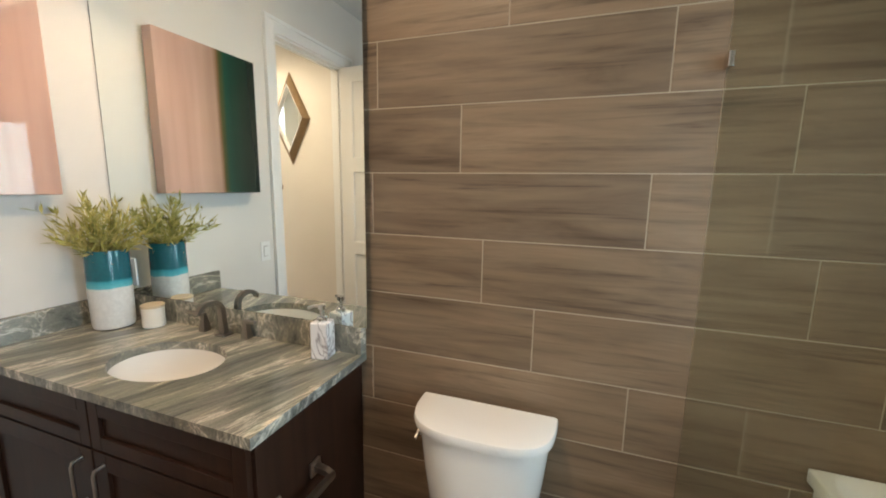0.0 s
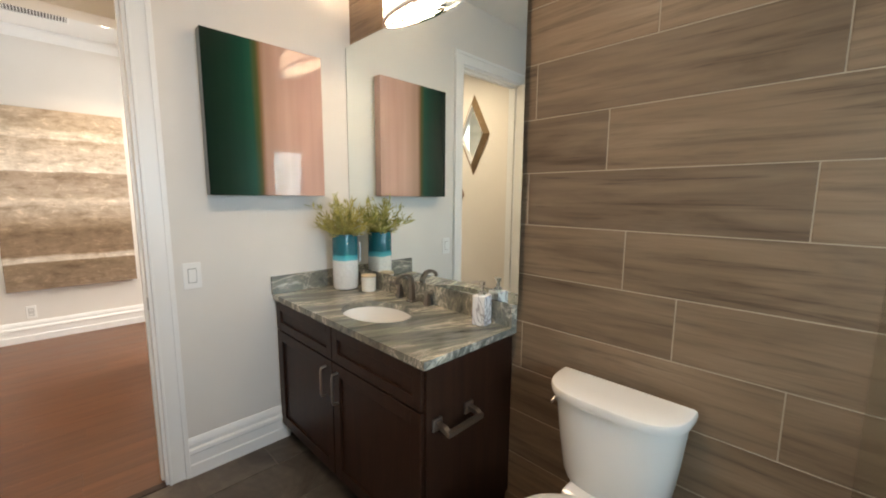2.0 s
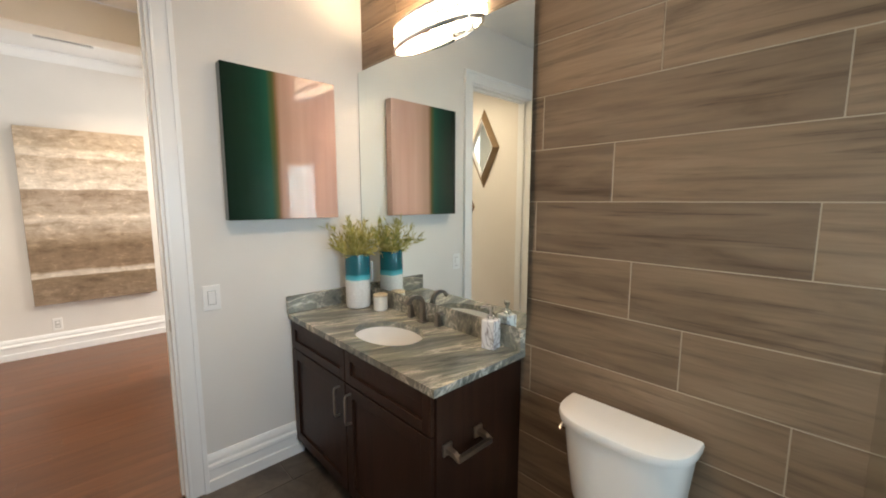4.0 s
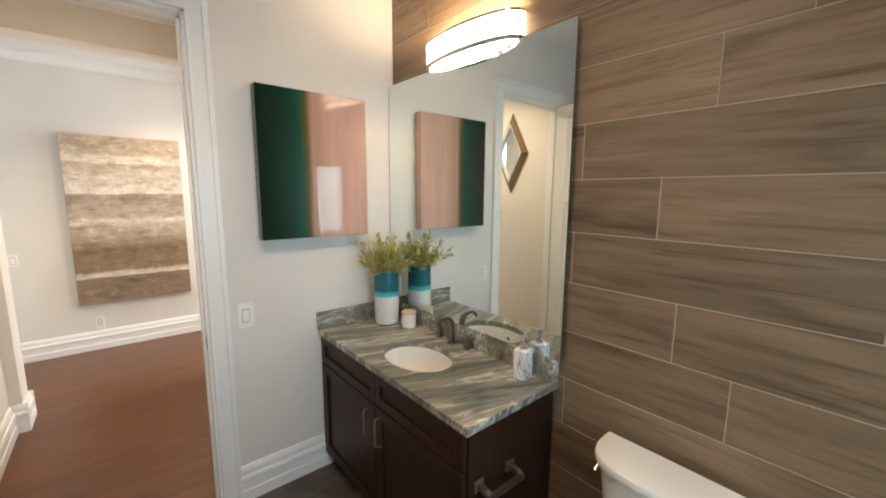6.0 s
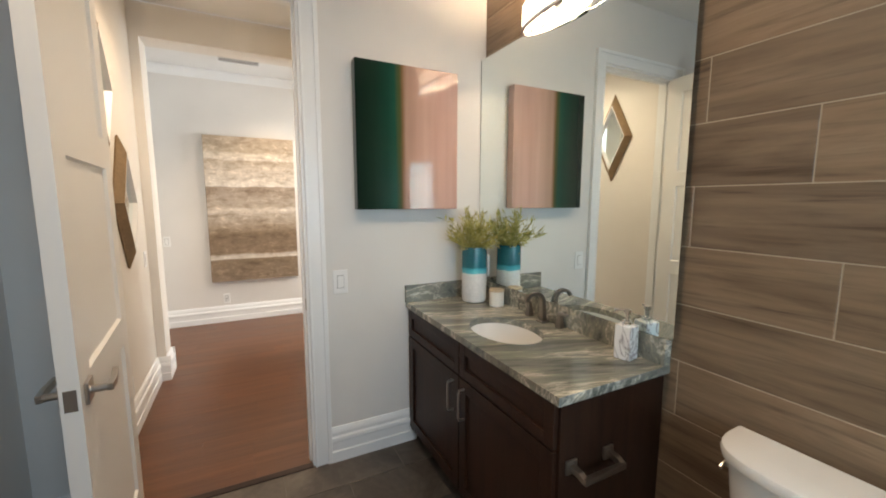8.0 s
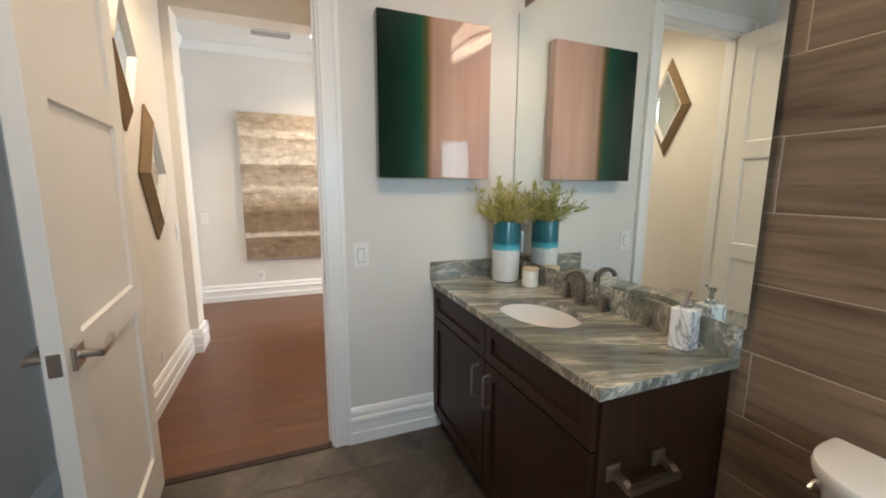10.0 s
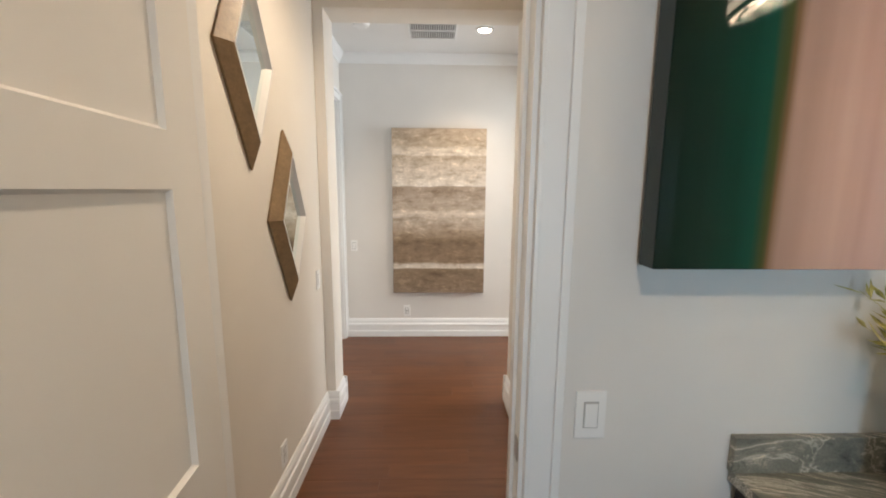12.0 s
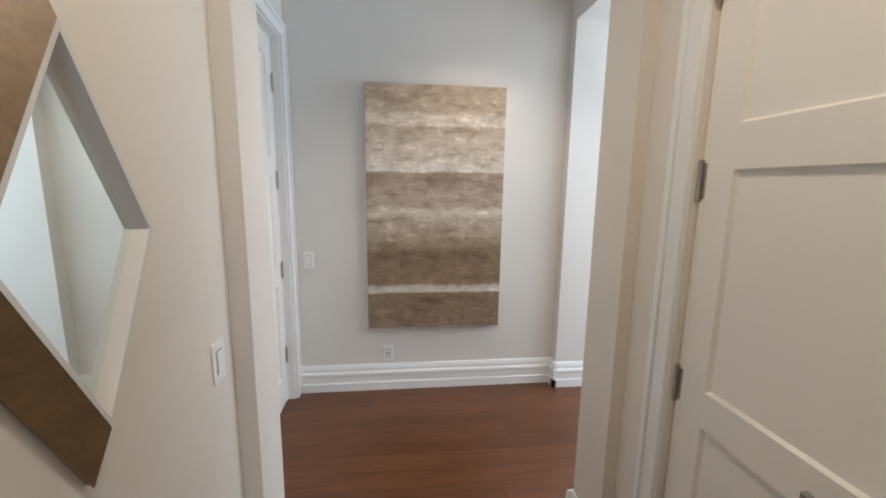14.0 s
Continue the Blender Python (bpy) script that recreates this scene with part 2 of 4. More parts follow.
def weathered_canvas():
    """Cream and umber in worn level bands, scraped and blotched."""
    m = material("weathered_painting", 0.62)
    bands = axis_ramp(m, "Z", 0.502, 2.204, [(0.0, (0.255, 0.185, 0.125)), (0.10, (0.215, 0.150, 0.095)), (0.152, (0.225, 0.160, 0.100)), (0.160, (0.60, 0.53, 0.45)), (0.182, (0.52, 0.45, 0.37)), (0.195, (0.24, 0.165, 0.105)), (0.33, (0.200, 0.135, 0.082)), (0.385, (0.36, 0.275, 0.195)), (0.47, (0.46, 0.385, 0.31)), (0.495, (0.62, 0.55, 0.47)), (0.52, (0.43, 0.35, 0.275)), (0.63, (0.345, 0.27, 0.205)), (0.655, (0.34, 0.265, 0.20)), (0.662, (0.66, 0.60, 0.52)), (0.70, (0.60, 0.53, 0.45)), (0.835, (0.46, 0.375, 0.285)), (0.845, (0.66, 0.59, 0.50)), (0.875, (0.62, 0.545, 0.45)), (0.90, (0.42, 0.335, 0.245)), (1.0, (0.43, 0.34, 0.25))], 0.030, (1, 3, 6))
    rub = noise_tex(m, coords(m, (1, 2.6, 11)), 1.7, 6, 0.62, 0.5)
    blot = noise_tex(m, coords(m, (1, 4.0, 5.0)), 1.7, 8, 0.70, 0.2)
    drip = noise_tex(m, coords(m, (1, 9, 3)), 1.6, 5, 0.60, 0.6)
    a = mix(m, 0.85, bands, ramp(m, rub, [(0.34, (0.72, 0.68, 0.63)), (0.48, (1.0, 1.0, 1.0)), (0.62, (1.06, 1.07, 1.08)), (0.68, (1.28, 1.30, 1.33))]), "MULTIPLY")
    b = mix(m, 0.8, a, ramp(m, blot, [(0.34, (0.74, 0.69, 0.63)), (0.47, (1.06, 1.05, 1.04)), (0.58, (1.16, 1.17, 1.19)), (0.70, (1.45, 1.47, 1.50))]), "MULTIPLY")
    fleck = noise_tex(m, coords(m, (1, 4.5, 9)), 2.0, 7, 0.72, 0.6)
    b = mix(m, 0.7, b, ramp(m, fleck, [(0.36, (0.70, 0.66, 0.60)), (0.47, (0.96, 0.95, 0.94)), (0.56, (1.02, 1.02, 1.02)), (0.64, (1.55, 1.56, 1.58))]), "MULTIPLY")
    link(m, mix(m, 0.22, b, ramp(m, drip, [(0.36, (0.78, 0.75, 0.72)), (0.5, (1.0, 1.0, 1.0)), (0.62, (1.05, 1.05, 1.05)), (0.68, (1.5, 1.5, 1.5))]), "MULTIPLY"), bsdf(m).inputs["Base Color"])
    bump(m, rub, 0.25, 0.003)
    return m


def vase_glaze():
    m = material("vase_glaze", 0.22)
    col = axis_ramp(m, "Z", 0.87, 1.19, [(0.0, (0.74, 0.72, 0.69)), (0.535, (0.70, 0.71, 0.70)), (0.55, (0.12, 0.50, 0.58)), (0.625, (0.035, 0.36, 0.45)), (0.655, (0.006, 0.125, 0.160)), (1.0, (0.006, 0.115, 0.150))], 0.06, (14, 14, 2))
    crackle = noise_tex(m, coords(m), 70, 4, 0.6)
    link(m, mix(m, 0.5, col, ramp(m, crackle, [(0.3, (0.80, 0.80, 0.80)), (0.7, (1.1, 1.1, 1.1))]), "MULTIPLY"), bsdf(m).inputs["Base Color"])
    bump(m, crackle, 0.12, 0.001)
    return m


def marbled_white():
    m = material("marbled_ceramic", 0.18)
    n = noise_tex(m, coords(m, (7, 7, 4.5)), 1.0, 3, 0.5, 1.6)
    link(m, ramp(m, n, [(0.0, (0.82, 0.79, 0.77)), (0.455, (0.80, 0.77, 0.75)), (0.478, (0.60, 0.56, 0.55)), (0.487, (0.30, 0.26, 0.25)), (0.515, (0.80, 0.77, 0.75)), (1.0, (0.82, 0.80, 0.78))]), bsdf(m).inputs["Base Color"])
    return m


def leaf_green():
    m = material("olive_leaf", 0.5)
    n = noise_tex(m, coords(m), 24, 3)
    link(m, ramp(m, n, [(0.3, (0.20, 0.20, 0.04)), (0.5, (0.42, 0.38, 0.11)), (0.7, (0.60, 0.52, 0.24))]), bsdf(m).inputs["Base Color"])
    return m


tile_mat, plank_mat, slate_mat, granite_mat = wood_tile(), plank_wood(), floor_tile(), granite()
cabinet_mat, rustic_mat = dark_wood(), rustic_wood()
art_mat, big_art_mat, vase_mat, marble_mat, leaf_mat = abstract_canvas(), weathered_canvas(), vase_glaze(), marbled_white(), leaf_green()
ceramic = material("white_ceramic", 0.08, colour=(0.80, 0.78, 0.75), Coat_Weight=0.3)
nickel = material("brushed_nickel", 0.28, 1.0, (0.48, 0.45, 0.42))
bronze = material("dark_bronze", 0.32, 1.0, (0.30, 0.265, 0.235))
chrome = material("chrome", 0.06, 1.0, (0.78, 0.80, 0.83))
mirror_glass = material("mirror_glass", 0.0, 1.0, (0.86, 0.93, 0.925))
clear_glass = material("shower_glass", 0.0, colour=(0.74, 0.85, 0.79), Transmission_Weight=1.0, IOR=1.45)
silver_leaf = material("silver_leaf", 0.42, 0.15, (0.72, 0.70, 0.67))
candle_wax = material("candle_ceramic", 0.35, colour=(0.76, 0.72, 0.66))
cork = material("pale_wood_lid", 0.5, colour=(0.62, 0.49, 0.33))
vent_shade = material("vent_shade", 0.7, colour=(0.16, 0.16, 0.16))
mirror_edge = material("mirror_edge", 0.5, 0.2, (0.16, 0.165, 0.16))
# near-black for the shade inside outlet slots and the sink overflow
black_gap = material("dark_gap", 0.9, colour=(0.01, 0.01, 0.01))
# grey that stands for the shade line on the wall plates
plate_gap = material("plate_shadow_gap", 0.6, colour=(0.42, 0.41, 0.39))
floor_gap = material("plank_gap", 0.4, colour=(0.085, 0.030, 0.012))
bench_stone = paint("bench_stone", (0.78, 0.77, 0.75), 0.3)


def glowing(name, colour, strength):
    m = material(name, 0.5, colour=(0.9, 0.88, 0.84))
    bsdf(m).inputs["Emission Color"].default_value = (*colour, 1)
    bsdf(m).inputs["Emission Strength"].default_value = strength
    return m


shade_glow = glowing("lit_glass", (1.0, 0.80, 0.58), 8.0)
bulb_glow = glowing("lit_bulb", (1.0, 0.76, 0.52), 180.0)
can_glow = glowing("lit_lens", (1.0, 0.86, 0.68), 30.0)


# ---- builders ----
def box(bm, x0, x1, y0, y1, z0, z1, bevel=0.0):
    """Adds a box to bm, its edges rounded by bevel."""
    made = bmesh.ops.create_cube(bm, size=1.0, matrix=Matrix.LocRotScale(((x0 + x1) / 2, (y0 + y1) / 2, (z0 + z1) / 2), None, (abs(x1 - x0), abs(y1 - y0), abs(z1 - z0))))
    if bevel:
        edges = list({e for v in made["verts"] for e in v.link_edges})
        bmesh.ops.bevel(bm, geom=edges, offset=bevel, segments=2, affect="EDGES", profile=0.5)
    return bm


def boxes(*rows, bevel=0.0):
    bm = bmesh.new()
    for r in rows:
        box(bm, *r, bevel=bevel)
    return bm


def mesh_of(name, bm, mat, smooth=False):
    bmesh.ops.recalc_face_normals(bm, faces=bm.faces)
    me = bpy.data.meshes.new(name)
    bm.to_mesh(me)
    bm.free()
    me.materials.append(mat)
    if smooth:
        for p in me.polygons:
            p.use_smooth = True
        me.set_sharp_from_angle(angle=radians(40))
    return me


def part(name, bm, mat, parent, label="", smooth=False, local=False):
    """One mesh under a thing or a part. Built in world metres, or, if local, in the thing's own axes."""
    ob = new(name, mesh_of(name, bm, mat, smooth))
    ob.parent = parent
    if not local and parent.type == "EMPTY":
        ob.matrix_parent_inverse = Matrix.Translation(-parent.location)
    if label:
        ob["label"] = label
    return ob


def thing(name, x, y, z, label, category, group="", kind=""):
    """An Empty at the base of a thing; its parts are built in world metres."""
    ob = new(name)
    ob.location = (x, y, z)
    ob.empty_display_size = 0.05
    return tagged(ob, label, category, group, kind)


def structure(name, bm, mat, label, category):
    ob = new(name, mesh_of(name, bm, mat))
    return tagged(ob, label, category, kind="structure")


def sweep(points, w, h, bm=None, taper=1.0, sides=8, square=True):
    """A bar of w by h swept along points; square or round in section."""
    bm = bm or bmesh.new()
    pts = [Vector(p) for p in points]
    rings = []
    side0 = None
    for i, p in enumerate(pts):
        d = (pts[min(i + 1, len(pts) - 1)] - pts[max(i - 1, 0)]).normalized()
        if side0 is None:
            side0 = d.cross(Vector((0, 0, 1)))
            if side0.length < 0.1:
                side0 = Vector((1, 0, 0))
        side = (side0 - d * side0.dot(d)).normalized()
        side0 = side
        up = side.cross(d)
        k = 1 + (taper - 1) * i / (len(pts) - 1)
        ring = []
        n = 4 if square else sides
        for j in range(n):
            a = 2 * math.pi * (j + 0.5) / n
            r = math.sqrt(2) if square else 1.0
            ring.append(bm.verts.new(p + side * math.cos(a) * r * w / 2 * k + up * math.sin(a) * r * h / 2 * k))
        rings.append(ring)
    for a, b in zip(rings, rings[1:]):
        for j in range(len(a)):
            bm.faces.new((a[j], a[(j + 1) % len(a)], b[(j + 1) % len(a)], b[j]))
    bm.faces.new(rings[0])
    bm.faces.new(list(reversed(rings[-1])))
    return bm


def lathe(profile, cx, cy, sides=32, sx=1.0, sy=1.0, bm=None):
    """Turns (radius, z) pairs round the upright axis at cx, cy."""
    bm = bm or bmesh.new()
    rings = []
    for r, z in profile:
        if r < 1e-6:
            rings.append([bm.verts.new((cx, cy, z))])
        else:
            rings.append([bm.verts.new((cx + sx * r * math.cos(2 * math.pi * i / sides), cy + sy * r * math.sin(2 * math.pi * i / sides), z)) for i in range(sides)])
    for a, b in zip(rings, rings[1:]):
        for i in range(sides):
            j = (i + 1) % sides
            if len(a) == 1 and len(b) == 1:
                continue
            if len(a) == 1:
                bm.faces.new((a[0], b[i], b[j]))
            elif len(b) == 1:
                bm.faces.new((a[i], a[j], b[0]))
            else:
                bm.faces.new((a[i], a[j], b[j], b[i]))
    return bm


def loft(sections, bm=None, cap=True):
    """Skins rings of points that have equal counts."""
    bm = bm or bmesh.new()
    rings = [[bm.verts.new(p) for p in s] for s in sections]
    for a, b in zip(rings, rings[1:]):
        for i in range(len(a)):
            j = (i + 1) % len(a)
            bm.faces.new((a[i], a[j], b[j], b[i]))
    if cap:
        bm.faces.new(list(reversed(rings[0])))
        bm.faces.new(rings[-1])
    return bm


def run(bm, ax, ay, bx, by, nx, ny, profile):
    """Extrudes a wall moulding profile of (out, z) pairs from a to b along a wall whose normal is (nx, ny)."""
    ends = []
    for x, y in ((ax, ay), (bx, by)):
        ends.append([bm.verts.new((x + nx * o, y + ny * o, z)) for o, z in profile])
    a, b = ends
    for i in range(len(a)):
        j = (i + 1) % len(a)
        bm.faces.new((a[i], a[j], b[j], b[i]))
    bm.faces.new(list(reversed(a)))
    bm.faces.new(b)
    return bm


BASE = [(-0.002, 0.0), (0.026, 0.0), (0.026, 0.062), (0.021, 0.068), (0.021, 0.118), (0.026, 0.124), (0.024, 0.142), (0.016, 0.152), (0.016, 0.170), (0.012, 0.186), (0.006, 0.200), (-0.002, 0.200)]
CROWN = [(o, FAR_CEIL - d) for o, d in ((-0.002, 0.090), (0.010, 0.090), (0.016, 0.076), (0.036, 0.054), (0.058, 0.026), (0.064, 0.002), (-0.002, 0.002))]


def baseboard(name, *runs):
    bm = bmesh.new()
    for r in runs:
        run(bm, *r, BASE)
    return structure(name, bm, trim_paint, "white painted stepped baseboard", "baseboard")


# ---- the large structure ----
structure("floor_slab", boxes((EAST_X + 0.2, -6.2, -1.6, NEXT_Y + 0.2, -0.12, -0.012)), dark_grout, "concrete slab under the floors", "floor")
structure("wall_west", boxes((HALL_X, WEST_X, SOUTH_Y, DOOR_L, 0, CEIL), (HALL_X, WEST_X, DOOR_R, TILE_Y + 0.08, 0, CEIL), (HALL_X, WEST_X, DOOR_L, DOOR_R, DOOR_TOP, CEIL)), wall_paint, "off-white painted bathroom wall with a tall doorway", "wall")
structure("wall_south", boxes((HALL_X, EAST_X + 0.12, SOUTH_Y - 0.12, SOUTH_Y, 0, CEIL)), wall_paint, "off-white painted bathroom wall", "wall")
structure("wall_east", boxes((EAST_X, EAST_X + 0.12, SOUTH_Y, WIN_A, 0, CEIL), (EAST_X, EAST_X + 0.12, WIN_B, TILE_Y + 0.08, 0, CEIL), (EAST_X, EAST_X + 0.12, WIN_A, WIN_B, 0, WIN_Z), (EAST_X, EAST_X + 0.12, WIN_A, WIN_B, WIN_TOP, CEIL)), wall_paint, "off-white painted wall with a window", "wall")
wall_north = structure("wall_north", boxes((WEST_X, EAST_X + 0.12, TILE_Y + 0.0018, TILE_Y + 0.12, 0, CEIL)), grout, "bathroom wall clad in wood-look porcelain planks", "wall")
structure("ceiling", boxes((HALL_X, EAST_X + 0.12, SOUTH_Y - 0.12, TILE_Y + 0.12, CEIL, CEIL + 0.1)), ceiling_paint, "white painted bathroom ceiling", "ceiling")
structure("wall_hall_left", boxes((PIER_F, HALL_X, HALL_L - 0.12, HALL_L, 0, CEIL)), hall_paint, "cream painted hall wall hung with diamond mirrors", "wall")
structure("wall_hall_right", boxes((CLOSET_R, HALL_X, HALL_R, HALL_R + 0.12, 0, CEIL), (PIER_F, CLOSET_L, HALL_R, HALL_R + 0.12, 0, CEIL), (CLOSET_L, CLOSET_R, HALL_R, HALL_R + 0.12, DOOR_TOP, CEIL)), hall_paint, "cream painted hall wall around a closet", "wall")
structure("wall_closet_back", boxes((PIER_F, HALL_X, HALL_R + 0.125, HALL_R + 0.2, 0, CEIL)), hall_paint, "cream painted back wall of the closet", "wall")
structure("ceiling_hall", boxes((PIER_F, HALL_X, HALL_L - 0.12, HALL_R + 0.2, CEIL, CEIL + 0.1)), ceiling_paint, "white painted hall ceiling", "ceiling")
structure("wall_opening", boxes((PIER_B, PIER_F, FAR_L - 0.12, OPEN_L, 0, FAR_CEIL), (PIER_B, PIER_F, OPEN_R, FAR_R, 0, FAR_CEIL), (PIER_B, PIER_F, OPEN_L, OPEN_R, OPEN_TOP, FAR_CEIL)), hall_paint, "cream painted piers and header of a wide opening", "wall")
structure("wall_far", boxes((FAR_X - 0.12, FAR_X, FAR_L - 0.12, NEXT_Y + 0.1, 0, FAR_CEIL)), wall_paint, "pale grey painted wall behind the large canvas", "wall")
FD_L, FD_R = -5.262, -4.46
structure("wall_far_left", boxes((FAR_X, FD_L, FAR_L - 0.12, FAR_L, 0, FAR_CEIL), (FD_R, PIER_B, FAR_L - 0.12, FAR_L, 0, FAR_CEIL), (FD_L, FD_R, FAR_L - 0.12, FAR_L, DOOR_TOP, FAR_CEIL)), wall_paint, "pale grey painted wall with a doorway", "wall")
JAMB_X, NEXT_TOP = -5.262, 2.655
structure("wall_far_right", boxes((FAR_X, JAMB_X, FAR_R, FAR_R + 0.30, 0, FAR_CEIL), (JAMB_X, PIER_B + 0.12, FAR_R, FAR_R + 0.30, NEXT_TOP, FAR_CEIL), (PIER_B, PIER_B + 0.22, FAR_R, FAR_R + 0.30, 0, FAR_CEIL)), wall_paint, "pale painted wall with a wide cased opening", "wall")
structure("wall_next_room", boxes((-5.35, -4.0 + 0.12, NEXT_Y, NEXT_Y + 0.1, 0, FAR_CEIL), (-3.88, -3.78, FAR_R + 0.3, NEXT_Y, 0, FAR_CEIL)), wall_paint, "pale painted wall of the room beside", "wall")
structure("ceiling_far", boxes((FAR_X, PIER_B, FAR_L - 0.12, FAR_R + 0.3, FAR_CEIL, FAR_CEIL + 0.1), (FAR_X, -3.78, FAR_R + 0.3, NEXT_Y, FAR_CEIL, FAR_CEIL + 0.1)), ceiling_paint, "white painted ceiling", "ceiling")

baseboard("baseboard_bath", (WEST_X, DOOR_R + 0.089, WEST_X, 0.75, 1, 0), (WEST_X, SOUTH_Y, WEST_X, DOOR_L - 0.089, 1, 0), (WEST_X, SOUTH_Y, EAST_X, SOUTH_Y, 0, 1))
baseboard("baseboard_hall", (HALL_X, HALL_L, PIER_F, HALL_L, 0, 1), (PIER_F, HALL_L, PIER_F, OPEN_L + 0.026, 1, 0), (PIER_F, OPEN_L, PIER_B, OPEN_L, 0, 1), (PIER_F, OPEN_R - 0.026, PIER_F, HALL_R, 1, 0), (PIER_F, OPEN_R, PIER_B, OPEN_R, 0, -1))
baseboard("baseboard_far", (FAR_X, FAR_L, FAR_X, FAR_R, 1, 0), (FAR_X, FAR_R, JAMB_X + 0.026, FAR_R, 0, -1), (JAMB_X, FAR_R - 0.026, JAMB_X, FAR_R + 0.30, 1, 0), (PIER_B, OPEN_R - 0.026, PIER_B, FAR_R, -1, 0), (PIER_B, FAR_L, PIER_B, OPEN_L + 0.026, -1, 0))
crown = bmesh.new()
run(crown, FAR_X, FAR_L, FAR_X, FAR_R, 1, 0, CROWN)
run(crown, FAR_X, FAR_L, PIER_B, FAR_L, 0, 1, CROWN)
run(crown, FAR_X, FAR_R, PIER_B, FAR_R, 0, -1, CROWN)
run(crown, PIER_B, FAR_L, PIER_B, FAR_R, -1, 0, CROWN)
structure("trim_crown", crown, trim_paint, "white painted crown moulding", "trim")


def casing(name, axis, face, out, a, b, top, width=0.089):
    """Flat trim with a raised back band round an opening, on the wall plane face; a to b along the wall."""
    bm = bmesh.new()
    t1, t2 = face, face + out * 0.016
    t3 = face + out * 0.026

    def bar(u0, u1, z0, z1, w0, w1):
        if axis == "x":
            box(bm, min(w0, w1), max(w0, w1), u0, u1, z0, z1, 0.002)
        else:
            box(bm, u0, u1, min(w0, w1), max(w0, w1), z0, z1, 0.002)
    for u0, u1, s in ((a - width, a, 1), (b, b + width, -1)):
        bar(u0, u1, 0, top + width, t1, t2)
        o = u0 if s == 1 else u1 - 0.022
        bar(o, o + 0.022, 0, top + width + 0.001, t2, t3)
        i = u1 - 0.014 if s == 1 else u0
        bar(i, i + 0.012, 0, top + 0.012, t2, t2 + out * 0.004)
    bar(a, b, top, top + width, t1, t2)
    bar(a - width + 0.022, b + width - 0.022, top + width - 0.022, top + width + 0.001, t2, t3)
    return structure(name, bm, trim_paint, "white painted door casing", "trim")


def jamb(name, axis, lo, hi, a, b, top):
    """Lining of a doorway through a wall from lo to hi, with a stop bead."""
    bm = bmesh.new()
    mid = (lo + hi) / 2
    rows = [(lo, hi, a, a + 0.012, 0, top), (lo, hi, b - 0.012, b, 0, top), (lo, hi, a, b, top - 0.012, top), (mid - 0.03, mid + 0.006, a + 0.012, a + 0.022, 0, top), (mid - 0.03, mid + 0.006, b - 0.022, b - 0.012, 0, top), (mid - 0.03, mid + 0.006, a, b, top - 0.022, top - 0.012)]
    for w0, w1, u0, u1, z0, z1 in rows:
        if axis == "x":
            box(bm, w0, w1, u0, u1, z0, z1)
        else:
            box(bm, u0, u1, w0, w1, z0, z1)
    return structure(name, bm, trim_paint, "white painted door jamb", "trim")


casing("trim_bath_door", "x", WEST_X, 1, DOOR_L, DOOR_R, DOOR_TOP)
casing("trim_bath_door_hall", "x", HALL_X, -1, DOOR_L, DOOR_R, DOOR_TOP)
jamb("trim_bath_jamb", "x", HALL_X, WEST_X, DOOR_L, DOOR_R, DOOR_TOP)
casing("trim_closet", "y", HALL_R, -1, CLOSET_L, CLOSET_R, DOOR_TOP, 0.082)
casing("trim_far_door", "y", FAR_L, 1, FD_L, FD_R, DOOR_TOP, 0.082)
jamb("trim_far_jamb", "y", FAR_L - 0.12, FAR_L, FD_L, FD_R, DOOR_TOP)


# ---- doors ----
def lever(name, parent, x, z, y, out, way):
    """Lever handle on a square rose; out: side of the leaf, way: the lever points along x."""
    h = part(name, box(bmesh.new(), x - 0.032, x + 0.032, min(y, y + out * 0.010), max(y, y + out * 0.010), z - 0.032, z + 0.032, 0.003), nickel, parent, "brushed nickel lever handle", local=True)
    neck = sweep([(x, y + out * 0.008, z), (x, y + out * 0.052, z)], 0.022, 0.022, square=False, sides=12)
    part("neck", neck, nickel, h, smooth=True, local=True)
    arm = sweep([(x - way * 0.010, y + out * 0.052, z), (x + way * 0.04, y + out * 0.054, z + 0.001), (x + way * 0.09, y + out * 0.050, z + 0.002), (x + way * 0.122, y + out * 0.046, z + 0.003)], 0.015, 0.022)
    bmesh.ops.bevel(arm, geom=arm.edges[:], offset=0.002, segments=1, affect="EDGES")
    part("lever", arm, nickel, h, local=True)
    return h


def hinge(parent, x, z, y, out):
    bm = sweep([(x, y + out * 0.006, z - 0.05), (x, y + out * 0.006, z + 0.05)], 0.014, 0.014, square=False, sides=10)
    box(bm, x - 0.016, x + 0.016, min(y, y + out * 0.003), max(y, y + out * 0.003), z - 0.048, z + 0.048)
    for dz in (-0.054, 0.054):
        bmesh.ops.create_uvsphere(bm, u_segments=8, v_segments=6, radius=0.007, matrix=Matrix.Translation((x, y + out * 0.006, z + dz)))
    return part("hinge", bm, nickel, parent, "brushed nickel hinge", local=True)


